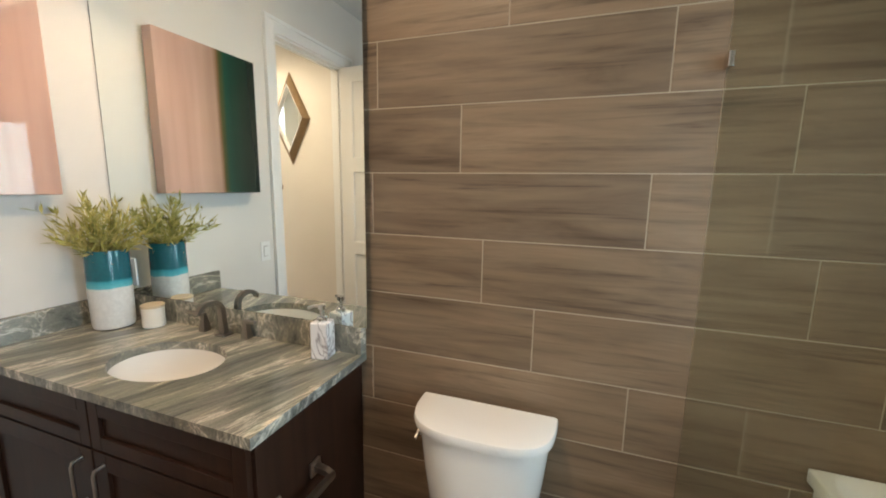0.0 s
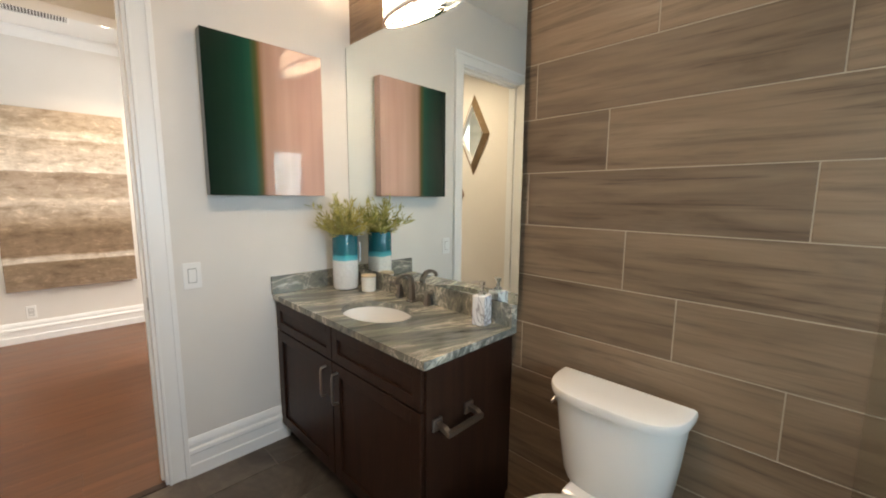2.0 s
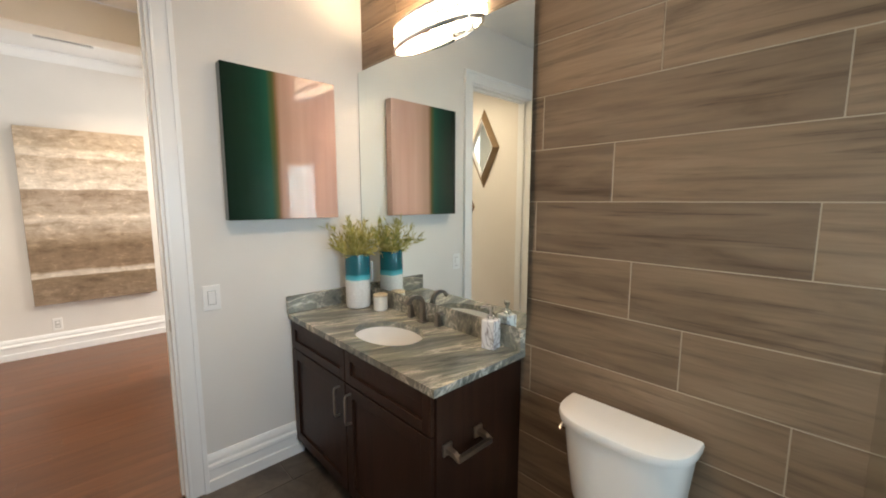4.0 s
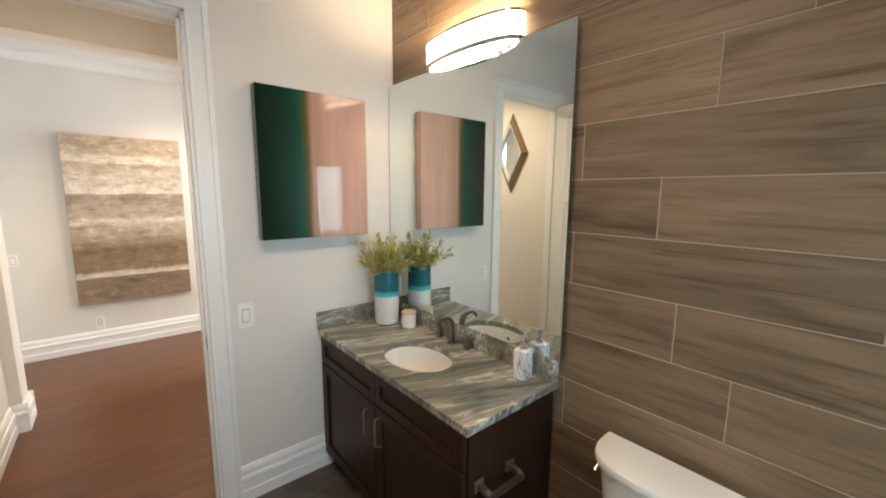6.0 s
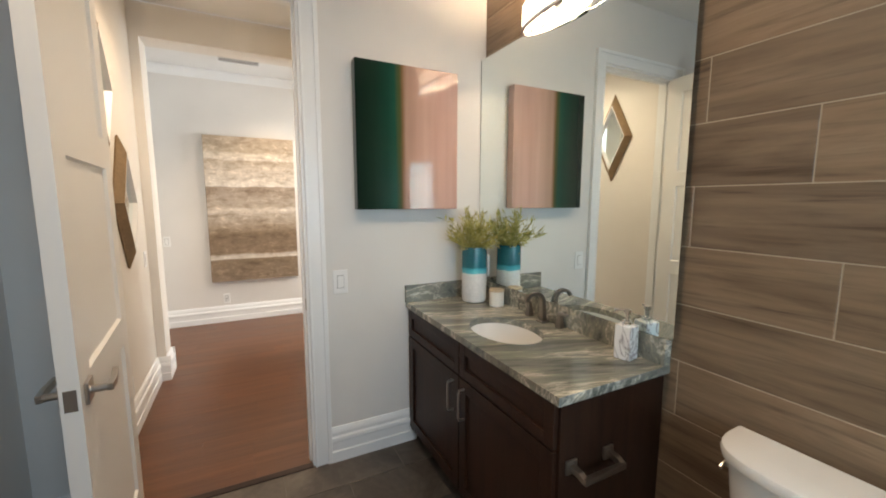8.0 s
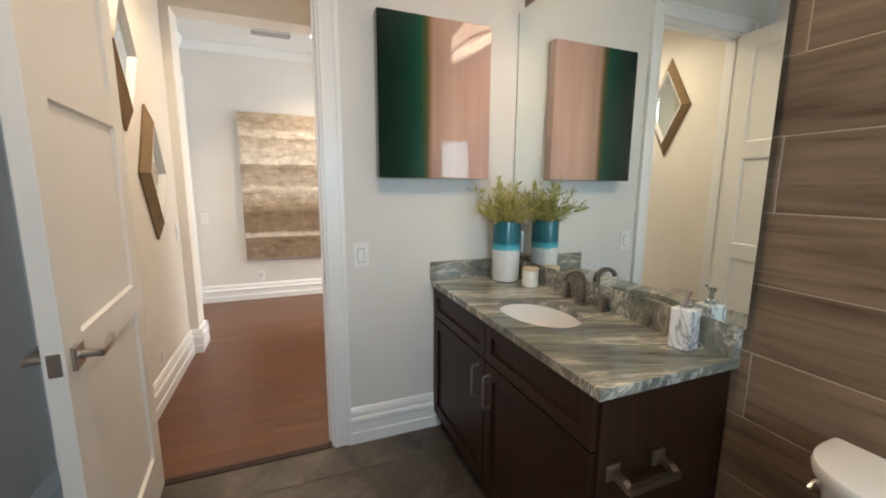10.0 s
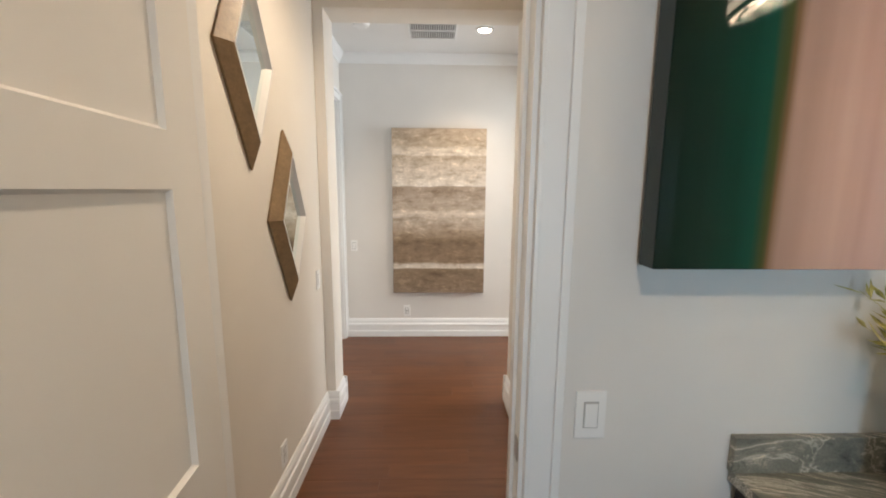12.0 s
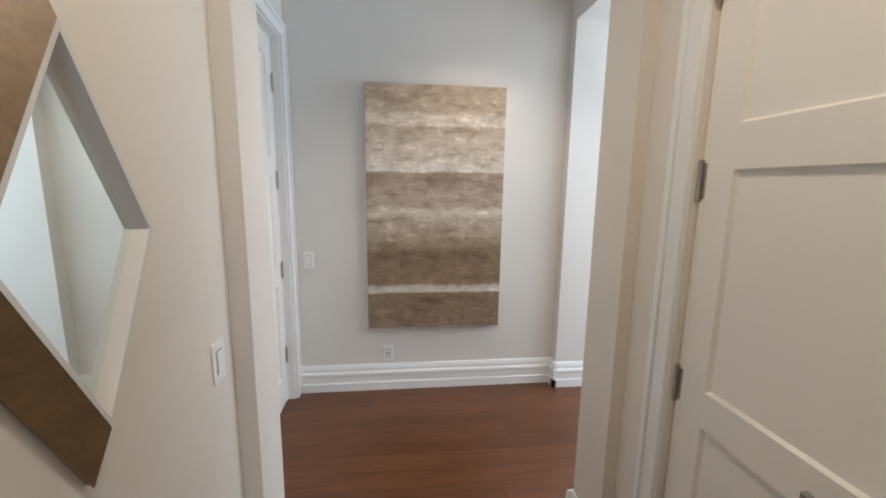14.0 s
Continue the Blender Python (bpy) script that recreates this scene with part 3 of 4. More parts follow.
def door(name, w, h, label, m, stile=0.118, handles=((-1, -1), (1, -1)), side=1):
    """A three-panel leaf in its own axes: x from the hinge to the free edge, y through its thickness (0 to 0.044)."""
    d = new(name)
    d.empty_display_size = 0.05
    tagged(d, label, "door", kind="structure")
    t = 0.044
    rails = [(0.0, 0.20), (0.86, 0.968), (1.578, 1.692), (h - 0.118, h)]
    frame_bm = boxes((0, stile, 0, t, 0, h), (w - stile, w, 0, t, 0, h), *[(stile, w - stile, 0, t, a, b) for a, b in rails])
    bmesh.ops.remove_doubles(frame_bm, verts=frame_bm.verts, dist=1e-5)
    part("door_frame", frame_bm, door_paint, d, local=True)
    for (a0, a1), (b0, b1) in zip(rails, rails[1:]):
        bm = box(bmesh.new(), stile - 0.001, w - stile + 0.001, 0.011, t - 0.011, a1 - 0.001, b0 + 0.001)
        part("panel", bm, door_paint, d, local=True)
        # sloped bead round each panel
        bead = bmesh.new()
        for y0, y1 in ((0.011, 0.0015), (t - 0.011, t - 0.0015)):
            o = [(stile, a1), (w - stile, a1), (w - stile, b0), (stile, b0)]
            i = [(stile + 0.007, a1 + 0.007), (w - stile - 0.007, a1 + 0.007), (w - stile - 0.007, b0 - 0.007), (stile + 0.007, b0 - 0.007)]
            vo = [bead.verts.new((x, y1, z)) for x, z in o]
            vi = [bead.verts.new((x, y0, z)) for x, z in i]
            for k in range(4):
                bead.faces.new((vo[k], vo[(k + 1) % 4], vi[(k + 1) % 4], vi[k]))
        part("panel_bead", bead, door_paint, d, local=True)
    for out, way in handles:
        lever("handle", d, w - 0.062, 0.925, 0.0 if out < 0 else t, out, way)
    for z in (0.335, 0.945, 1.55, 2.155):
        hinge(d, 0.002, z, 0.0 if side < 0 else t, side)
    d.matrix_world = m
    return d


# bathroom door, swung in past the wall; its hall side faces the vanity
leaf_angle = 5.2
bath_door = door("door_1", 0.798, 2.43, "open cream three-panel bathroom door with lever handles", pose(WEST_X - 0.004, DOOR_L + 0.010, 0.008, 0, 0, leaf_angle), side=-1)
part("latch_plate", box(bmesh.new(), 0.7975, 0.7995, 0.008, 0.036, 0.895, 0.955, 0.001), nickel, bath_door, "brushed nickel latch plate", local=True)
# closet pair, closed, seen from the hall
closet_l = door("door_2", 0.603, 2.43, "closed cream three-panel closet door", pose(CLOSET_L + 0.003, HALL_R + 0.022, 0.008), 0.105, ((-1, -1),), -1)
closet_r = door("door_3", 0.603, 2.43, "closed cream three-panel closet door", Matrix.Translation((CLOSET_R - 0.003, HALL_R + 0.022 + 0.044, 0.008)) @ pose(0, 0, 0, 0, 0, 180), 0.105, ((1, -1),), 1)
catch = box(bmesh.new(), -0.012, 0.030, -0.012, 0.0, 2.05, 2.11, 0.002)
box(catch, 0.004, 0.018, -0.030, -0.008, 2.02, 2.10, 0.003)
part("security_catch", catch, nickel, closet_l, "metal swing catch", local=True)
# door in the far space, closed within its frame
far_door = door("door_4", 0.775, 2.42, "closed cream panelled door in the far space", pose(FD_L + 0.013, FAR_L - 0.10, 0.008), 0.105, ((1, -1),), 1)

strike = thing("strike_plate", WEST_X, DOOR_R, 0.92, "brushed nickel strike plate on the door jamb", "strike plate")
part("plate", box(bmesh.new(), -2.190, -2.160, DOOR_R - 0.0145, DOOR_R - 0.0115, 0.885, 0.945, 0.001), nickel, strike)
threshold = structure("trim_threshold", box(bmesh.new(), WEST_X - 0.03, WEST_X + 0.012, DOOR_L + 0.012, DOOR_R - 0.012, -0.011, 0.007, 0.003), cabinet_mat, "dark wood threshold strip", "threshold")
window_1 = tagged(new("window_1"), "bathroom window with a white frame", "window", kind="structure")
part("window_frame", boxes((EAST_X, EAST_X + 0.10, WIN_A, WIN_A + 0.04, WIN_Z, WIN_TOP), (EAST_X, EAST_X + 0.10, WIN_B - 0.04, WIN_B, WIN_Z, WIN_TOP), (EAST_X, EAST_X + 0.10, WIN_A + 0.04, WIN_B - 0.04, WIN_Z, WIN_Z + 0.04), (EAST_X, EAST_X + 0.10, WIN_A + 0.04, WIN_B - 0.04, WIN_TOP - 0.04, WIN_TOP)), trim_paint, window_1)


# ---- switch plates and outlets ----
def wall_plate(name, u, z, axis, face, out, kind="switch", label="white rocker switch in a screwless wall plate", w=0.072, h=0.122):
    """A plate on a wall plane: axis is the wall's normal."""
    def slab(u0, u1, z0, z1, d0, d1, bevel):
        a, b = sorted((face + out * d0, face + out * d1))
        return box(bmesh.new(), a, b, u0, u1, z0, z1, bevel) if axis == "x" else box(bmesh.new(), u0, u1, a, b, z0, z1, bevel)
    x, y = (face, u) if axis == "x" else (u, face)
    ob = thing(name, x, y, z - h / 2, label, kind)
    part("plate", slab(u - w / 2, u + w / 2, z - h / 2, z + h / 2, 0, 0.006, 0.002), plate_plastic, ob)
    # grey slab paints the shaded outline round the rocker and sockets
    part("outline_shade", slab(u - 0.019, u + 0.019, z - 0.036, z + 0.036, 0.006, 0.0066, 0), plate_gap, ob)
    if kind == "switch":
        part("rocker", slab(u - 0.016, u + 0.016, z - 0.032, z + 0.032, 0.0072, 0.0105, 0.001), plate_plastic, ob)
    else:
        for dz in (-0.018, 0.018):
            part("socket", slab(u - 0.014, u + 0.014, z + dz - 0.012, z + dz + 0.012, 0.0072, 0.0090, 0.001), plate_plastic, ob)
            for du in (-0.005, 0.005):
                part("slot", slab(u + du - 0.001, u + du + 0.001, z + dz - 0.003, z + dz + 0.006, 0.0090, 0.0093, 0), black_gap, ob)
    return ob


wall_plate("light_switch", 0.319, 1.027, "x", WEST_X, 1, w=0.078, h=0.128)
wall_plate("outlet", -2.060, 1.072, "y", MIRROR_Y, -1, "outlet", "white outlet set on the vanity mirror")
wall_plate("light_switch", -3.681, 1.02, "y", HALL_L, 1, label="white rocker switch on the hall wall")
wall_plate("outlet", -3.014, 0.289, "y", HALL_L, 1, "outlet", "white outlet low on the hall wall")
wall_plate("light_switch", -0.925, 1.0, "x", FAR_X, 1, label="white rocker switch beside the far doorway", w=0.07, h=0.115)
wall_plate("outlet", -0.372, 0.285, "x", FAR_X, 1, "outlet", "white outlet below the large canvas")


# ---- paintings ----
def canvas(name, x, thick, y0, y1, z0, z1, mat, edge, label):
    ob = thing(name, x, (y0 + y1) / 2, z0, label, "painting")
    part("canvas", box(bmesh.new(), x, x + thick, y0, y1, z0, z1, 0.003), mat, ob)
    for za, zb in ((z0 + 0.02, z0 + 0.06), (z1 - 0.06, z1 - 0.02)):
        part("stretcher_bar", boxes((x - 0.012, x, y0 + 0.02, y1 - 0.02, za, zb)), edge, ob)
    return ob


canvas("abstract_painting", WEST_X + 0.012, 0.062, 0.405, 1.000, 1.417, 2.180, art_mat, rustic_mat, "glossy abstract painting in dark green and pink bands")
canvas("weathered_painting", FAR_X + 0.012, 0.050, -0.510, 0.452, 0.502, 2.204, big_art_mat, rustic_mat, "tall weathered abstract canvas in cream and brown bands")


# ---- diamond mirrors in the hall ----
def diamond_mirror(cx, cz, label):
    ob = thing("diamond_mirror", cx, HALL_L, cz - 0.447, label, "mirror", "diamond mirrors on the hall wall")

    def rhomb(hw, y):
        hh = hw * 1.95
        return [(cx - hw, y, cz), (cx, y, cz + hh), (cx + hw, y, cz), (cx, y, cz - hh)]
    y = HALL_L + 0.004
    outer, ridge, rim, inner = rhomb(0.219, y + 0.008), rhomb(0.162, y + 0.048), rhomb(0.153, y + 0.0490), rhomb(0.138, y + 0.026)
    front = rhomb(0.1625, y + 0.0490)
    foot = rhomb(0.214, HALL_L + 0.0005)
    for k in range(4):
        j = (k + 1) % 4
        part("frame_limb", loft([[foot[k], outer[k], ridge[k], rim[k]], [foot[j], outer[j], ridge[j], rim[j]]]), rustic_mat, ob)
        bm = bmesh.new()
        for a, b in ((front, rim), (rim, inner)):
            bm.faces.new([bm.verts.new(p) for p in (a[k], a[j], b[j], b[k])])
        part("inner_lip", bm, silver_leaf, ob, "pale inner lip")
    bm = bmesh.new()
    bm.faces.new([bm.verts.new(p) for p in rhomb(0.140, y + 0.0262)])
    part("mirror_glass", bm, mirror_glass, ob, "mirror glass")
    return ob


diamond_mirror(-3.194, 1.446, "diamond mirror in a raised bronze-brown frame, lower on the wall")
diamond_mirror(-2.846, 2.086, "diamond mirror in a raised bronze-brown frame, higher on the wall")


# ---- vanity ----
VX0, VX1, VY = WEST_X + 0.004, -0.900, 0.728
van = thing("vanity_cabinet", (VX0 + VX1) / 2, 0.97, 0.0, "espresso-stained wooden vanity cabinet with two doors", "cabinet")
part("side_panel", boxes((VX0, VX0 + 0.018, VY, TILE_Y - 0.002, 0.085, 0.837), bevel=0.001), cabinet_mat, van)
part("side_panel", boxes((VX1 - 0.018, VX1, VY, TILE_Y - 0.002, 0.085, 0.837), bevel=0.001), cabinet_mat, van)
part("face_frame", boxes((VX0 + 0.018, VX1 - 0.018, VY, VY + 0.020, 0.085, 0.837)), cabinet_mat, van)
part("back_panel", boxes((VX0 + 0.018, VX1 - 0.018, TILE_Y - 0.014, TILE_Y - 0.002, 0.085, 0.837)), cabinet_mat, van)
part("bottom_panel", boxes((VX0 + 0.018, VX1 - 0.018, VY + 0.02, TILE_Y - 0.014, 0.085, 0.103)), cabinet_mat, van)
part("toe_kick", boxes((VX0 + 0.004, VX1 - 0.012, VY + 0.062, TILE_Y - 0.006, 0.0, 0.085)), cabinet_mat, van)
mid_x = (VX0 + VX1) / 2


def shaker(name, x0, x1, z0, z1, f=0.052):
    bm = boxes((x0, x0 + f, VY - 0.019, VY - 0.0005, z0, z1), (x1 - f, x1, VY - 0.019, VY - 0.0005, z0, z1), (x0 + f, x1 - f, VY - 0.019, VY - 0.0005, z0, z0 + f), (x0 + f, x1 - f, VY - 0.019, VY - 0.0005, z1 - f, z1), bevel=0.0015)
    p = part(name, bm, cabinet_mat, van)
    part("inset_panel", boxes((x0 + f - 0.003, x1 - f + 0.003, VY - 0.008, VY - 0.001, z0 + f - 0.003, z1 - f + 0.003)), cabinet_mat, p)
    return p


for x0, x1, px in ((VX0 + 0.012, mid_x - 0.003, mid_x - 0.052), (mid_x + 0.003, VX1 - 0.012, mid_x + 0.052)):
    shaker("drawer_front", x0, x1, 0.672, 0.828, 0.045)
    d = shaker("door", x0, x1, 0.096, 0.664, 0.058)
    pull = sweep([(px, VY - 0.020, 0.628), (px, VY - 0.046, 0.626), (px, VY - 0.050, 0.612), (px, VY - 0.050, 0.500), (px, VY - 0.046, 0.486), (px, VY - 0.020, 0.484)], 0.011, 0.011, square=False, sides=10)
    h = part("pull_handle", pull, nickel, d, "brushed nickel bar pull", smooth=True)

CX0, CX1, CY0, CTOP, CTHK = WEST_X + 0.001, -0.880, 0.697, 0.869, 0.031
SX, SY, SA, SB = -1.478, 0.930, 0.205, 0.150


def slab_with_oval(x0, x1, y0, y1, cx, cy, a, b, top, thick):
    """A worktop with an oval cut through it."""
    angles = {2 * math.pi * i / 64 for i in range(64)} | {math.atan2(y - cy, x - cx) % (2 * math.pi) for x in (x0, x1) for y in (y0, y1)}
    angles = sorted(angles)
    bm = bmesh.new()
    rings = []
    for z in (top, top - thick):
        inner, outer = [], []
        for t in angles:
            c, s = math.cos(t), math.sin(t)
            r = 1 / math.sqrt((c / a) ** 2 + (s / b) ** 2)
            inner.append(bm.verts.new((cx + r * c, cy + r * s, z)))
            k = min(((x1 - cx) / c if c > 1e-9 else (x0 - cx) / c if c < -1e-9 else 1e9), ((y1 - cy) / s if s > 1e-9 else (y0 - cy) / s if s < -1e-9 else 1e9))
            outer.append(bm.verts.new((cx + k * c, cy + k * s, z)))
        rings.append((inner, outer))
    n = len(angles)
    (ti, to), (bi, bo) = rings
    for i in range(n):
        j = (i + 1) % n
        bm.faces.new((ti[i], ti[j], to[j], to[i]))
        bm.faces.new((bi[j], bi[i], bo[i], bo[j]))
        bm.faces.new((to[i], to[j], bo[j], bo[i]))
        bm.faces.new((ti[j], ti[i], bi[i], bi[j]))
    sharp = [e for e in bm.edges if all(abs(v.co.z - top) < 1e-6 for v in e.verts) and any(f.normal.z < 0.5 for f in e.link_faces) is False and len({round(f.calc_center_median().z, 4) for f in e.link_faces}) > 1]
    if sharp:
        bmesh.ops.bevel(bm, geom=sharp, offset=0.003, segments=2, affect="EDGES")
    return bm


top = thing("worktop", mid_x, 0.97, CTOP - CTHK, "polished grey-green granite worktop with cream veins", "worktop")
part("slab", slab_with_oval(CX0, CX1, CY0, TILE_Y - 0.001, SX, SY, SA, SB, CTOP, CTHK), granite_mat, top)
part("backsplash", boxes((CX0 + 0.021, CX1, MIRROR_Y - 0.003, TILE_Y - 0.001, CTOP, CTOP + 0.100), bevel=0.002), granite_mat, top)
part("side_splash", boxes((CX0, CX0 + 0.020, CY0 - 0.006, TILE_Y - 0.001, CTOP, CTOP + 0.100), bevel=0.002), granite_mat, top)

basin = thing("sink_basin", SX, SY, CTOP - CTHK - 0.15, "white oval undermount sink in the granite", "sink")
prof = [(1.06, -0.0005), (1.0, -0.001), (0.985, -0.02), (0.95, -0.06), (0.86, -0.100), (0.66, -0.128), (0.35, -0.142), (0.10, -0.146), (0.0, -0.147)]
bowl = lathe([(r * 1.0, CTOP - CTHK + z) for r, z in prof], SX, SY, 48, SA, SB)
part("bowl", bowl, ceramic, basin, smooth=True)
part("drain", lathe([(0.0, CTOP - CTHK - 0.1445), (0.020, CTOP - CTHK - 0.1445), (0.024, CTOP - CTHK - 0.1430), (0.026, CTOP - CTHK - 0.1455)], SX, SY, 20), nickel, basin, "metal drain", smooth=True)
# black disc on the bowl paints the shade in the overflow hole
over = lathe([(0.0, 0.0015), (0.009, 0.0015), (0.010, 0.0)], 0, 0, 16)
bmesh.ops.transform(over, matrix=pose(SX, SY - SB * 0.955, CTOP - CTHK - 0.052, -78, 0, 0), verts=over.verts)
part("overflow_hole", over, black_gap, basin, "dark overflow hole")

# widespread faucet
fau = thing("faucet", SX, 1.165, CTOP, "dark bronze widespread faucet with an arched spout", "faucet")
FX, FY = SX - 0.012, 1.165
spout = [(FX, FY, CTOP)]
for k in range(7):
    spout.append((FX, FY - 0.004 * k / 6, CTOP + 0.010 + 0.095 * k / 6))
for k in range(1, 11):
    a = math.pi * 0.94 * k / 10
    spout.append((FX, FY - 0.004 - 0.052 * (1 - math.cos(a)), CTOP + 0.105 + 0.042 * math.sin(a)))
part("spout", sweep(spout, 0.027, 0.023, taper=0.62), bronze, fau)
part("spout_base", box(bmesh.new(), FX - 0.025, FX + 0.025, FY - 0.024, FY + 0.024, CTOP, CTOP + 0.008, 0.003), bronze, fau)
for hx, s in ((SX - 0.125, -1), (SX + 0.098, 1)):
    hd = part("handle", sweep([(hx, FY + 0.008, CTOP), (hx, FY + 0.008, CTOP + 0.03), (hx, FY + 0.008, CTOP + 0.066)], 0.033, 0.033, taper=0.50), bronze, fau)
    part("lever", sweep([(hx - s * 0.008, FY + 0.008, CTOP + 0.068), (hx + s * 0.030, FY - 0.002, CTOP + 0.073), (hx + s * 0.066, FY - 0.012, CTOP + 0.078)], 0.016, 0.012, taper=0.8), bronze, hd)

# vanity mirror
vm = thing("vanity_mirror", -1.511, MIRROR_Y, 0.984, "large frameless mirror above the vanity", "mirror")
MX0, MX1, MZ0, MZ1 = WEST_X + 0.009, -0.856, 0.972, 2.304
part("mirror_glass", boxes((MX0, MX1, MIRROR_Y, MIRROR_Y + 0.003, MZ0, MZ1)), mirror_glass, vm)
part("backing", boxes((WEST_X + 0.001, MX1 - 0.06, MIRROR_Y + 0.0031, TILE_Y - 0.001, MZ0 + 0.001, MZ1 - 0.001)), mirror_edge, vm, "grey mirror backing edge")

# toilet roll bar on the cabinet's side
bar = thing("paper_holder", VX1, 0.86, 0.58, "brushed nickel paper holder on the cabinet side", "paper holder")
for y in (0.775, 0.945):
    post = part("post", box(bmesh.new(), VX1 + 0.0005, VX1 + 0.010, y - 0.023, y + 0.023, 0.585, 0.631, 0.002), nickel, bar)
    part("arm", sweep([(VX1 + 0.008, y, 0.610), (VX1 + 0.045, y, 0.606), (VX1 + 0.068, y, 0.596)], 0.022, 0.020, taper=0.85), nickel, post)
part("roller", sweep([(VX1 + 0.066, 0.768, 0.597), (VX1 + 0.066, 0.952, 0.597)], 0.016, 0.020), nickel, bar)


# ---- wall lamp above the mirror ----
LX, LZ0, LZ1, LW, LD = -1.430, 2.300, 2.418, 0.318, 0.120


def arc(hw, depth, n=24, y=TILE_Y):
    return [(LX - hw * math.cos(math.pi * i / n), y - depth * math.sin(math.pi * i / n) ** 0.8) for i in range(n + 1)]


def curved_strip(hw, depth, z0, z1, thick, slope=0.0):
    bm = bmesh.new()
    o, i = arc(hw, depth, y=TILE_Y - 0.012), arc(hw - thick, depth - thick, y=TILE_Y - 0.012)
    rings = []
    n = len(o)
    for k, (a, b) in enumerate(zip(o, i)):
        dz = slope * (k / (n - 1) - 0.5)
        rings.append([(a[0], a[1], z0 + dz), (a[0], a[1], z1 + dz), (b[0], b[1], z1 + dz), (b[0], b[1], z0 + dz)])
    return loft(rings, bm)


lamp = thing("wall_lamp", LX, TILE_Y, LZ0, "lit curved glass vanity lamp with metal bands", "wall lamp")
part("back_plate", box(bmesh.new(), LX - 0.295, LX + 0.295, TILE_Y - 0.022, TILE_Y - 0.001, LZ0 + 0.010, LZ1 + 0.006, 0.004), chrome, lamp, "chrome back plate")
part("shade", curved_strip(LW - 0.006, LD - 0.006, LZ0 + 0.012, LZ1 - 0.010, 0.005), shade_glow, lamp, "glowing frosted glass shade", smooth=True)
part("band", curved_strip(LW, LD, LZ0, LZ0 + 0.014, 0.016), chrome, lamp, "chrome band", smooth=True)
part("band", curved_strip(LW, LD, LZ1 - 0.012, LZ1, 0.016), chrome, lamp, "chrome band", smooth=True)
for k, cut in enumerate((0.060, 0.130)):
    part("inner_band", curved_strip(LW - cut, LD - cut * 0.42, LZ0 - 0.004 - 0.006 * k, LZ0 + 0.010 - 0.006 * k, 0.012), chrome, lamp, "chrome inner band", smooth=True)
part("mid_band", curved_strip(LW + 0.001, LD + 0.001, LZ0 + 0.052, LZ0 + 0.060, 0.006, 0.012), chrome, lamp, "slim chrome band", smooth=True)
for dx in (-0.19, 0.0, 0.19):
    b = lathe([(0.0, -0.036), (0.016, -0.033), (0.024, -0.018), (0.026, 0.0), (0.020, 0.022), (0.013, 0.034), (0.013, 0.048), (0.0, 0.048)], LX + dx, TILE_Y - 0.062, 16)
    bmesh.ops.translate(b, vec=(0, 0, LZ0 + 0.07), verts=b.verts)
    part("bulb", b, bulb_glow, lamp, "lit bulb", smooth=True)


# ---- things on the counter ----
vx, vy = -1.995, 1.075
vase = thing("vase", vx, vy, CTOP, "tall vase, white below and teal above, with greenery", "vase")
part("body", lathe([(0.0, 0.870), (0.060, 0.870), (0.070, 0.876), (0.0735, 0.890), (0.0745, 1.000), (0.0735, 1.192), (0.0725, 1.197), (0.067, 1.195), (0.066, 1.120), (0.0, 1.110)], vx, vy, 40), vase_mat, vase, smooth=True)
plant = thing("greenery", vx, vy, 1.12, "spray of olive-green artificial leaves in the vase", "plant")
rng = random.Random(7)
stems, leaves = bmesh.new(), bmesh.new()
for k in range(58):
    az, lean = rng.uniform(0, 2 * math.pi), rng.uniform(0.05, 1.25) ** 0.9
    length = rng.uniform(0.17, 0.300)
    p0 = Vector((vx + 0.03 * math.cos(az) * rng.random(), vy + 0.03 * math.sin(az) * rng.random(), 1.125))
    pts = [p0]
    for i in range(1, 7):
        t = i / 6
        bend = lean * (0.35 + 0.75 * t)
        step = Vector((math.sin(bend) * math.cos(az), math.sin(bend) * math.sin(az), math.cos(bend)))
        q = pts[-1] + step * length / 6
        q.x, q.y = max(q.x, WEST_X + 0.012), min(q.y, MIRROR_Y - 0.012)
        pts.append(q)
    sweep(pts, 0.0022, 0.0022, stems, 0.5, 5, False)
    for i in range(2, 7):
        for _ in range(3):
            base = pts[i - 1].lerp(pts[i], rng.random())
            d = ((pts[i] - pts[i - 1]).normalized() + Vector((rng.gauss(0, 0.6), rng.gauss(0, 0.6), rng.gauss(0.15, 0.45)))).normalized()
            side = d.cross(Vector((rng.gauss(0, 1), rng.gauss(0, 1), rng.gauss(0, 1)))).normalized()
            n = side.cross(d)
            ll, ww = rng.uniform(0.034, 0.062), rng.uniform(0.0036, 0.0062)
            a, b = base + d * ll * 0.45 + side * ww + n * 0.002, base + d * ll * 0.45 - side * ww + n * 0.002
            tip = base + d * ll
            if any(v.x < WEST_X + 0.004 or v.y > MIRROR_Y - 0.006 for v in (a, b, tip)):
                continue
            v = [leaves.verts.new(c) for c in (base, a, tip, b)]
            mid = leaves.verts.new(base + d * ll * 0.5 - n * 0.001)
            for i0, i1 in ((0, 1), (1, 2), (2, 3), (3, 0)):
                leaves.faces.new((v[i0], v[i1], mid))
part("stems", stems, leaf_mat, plant)
tagged(part("leaves", leaves, leaf_mat, plant), kind="stuff")

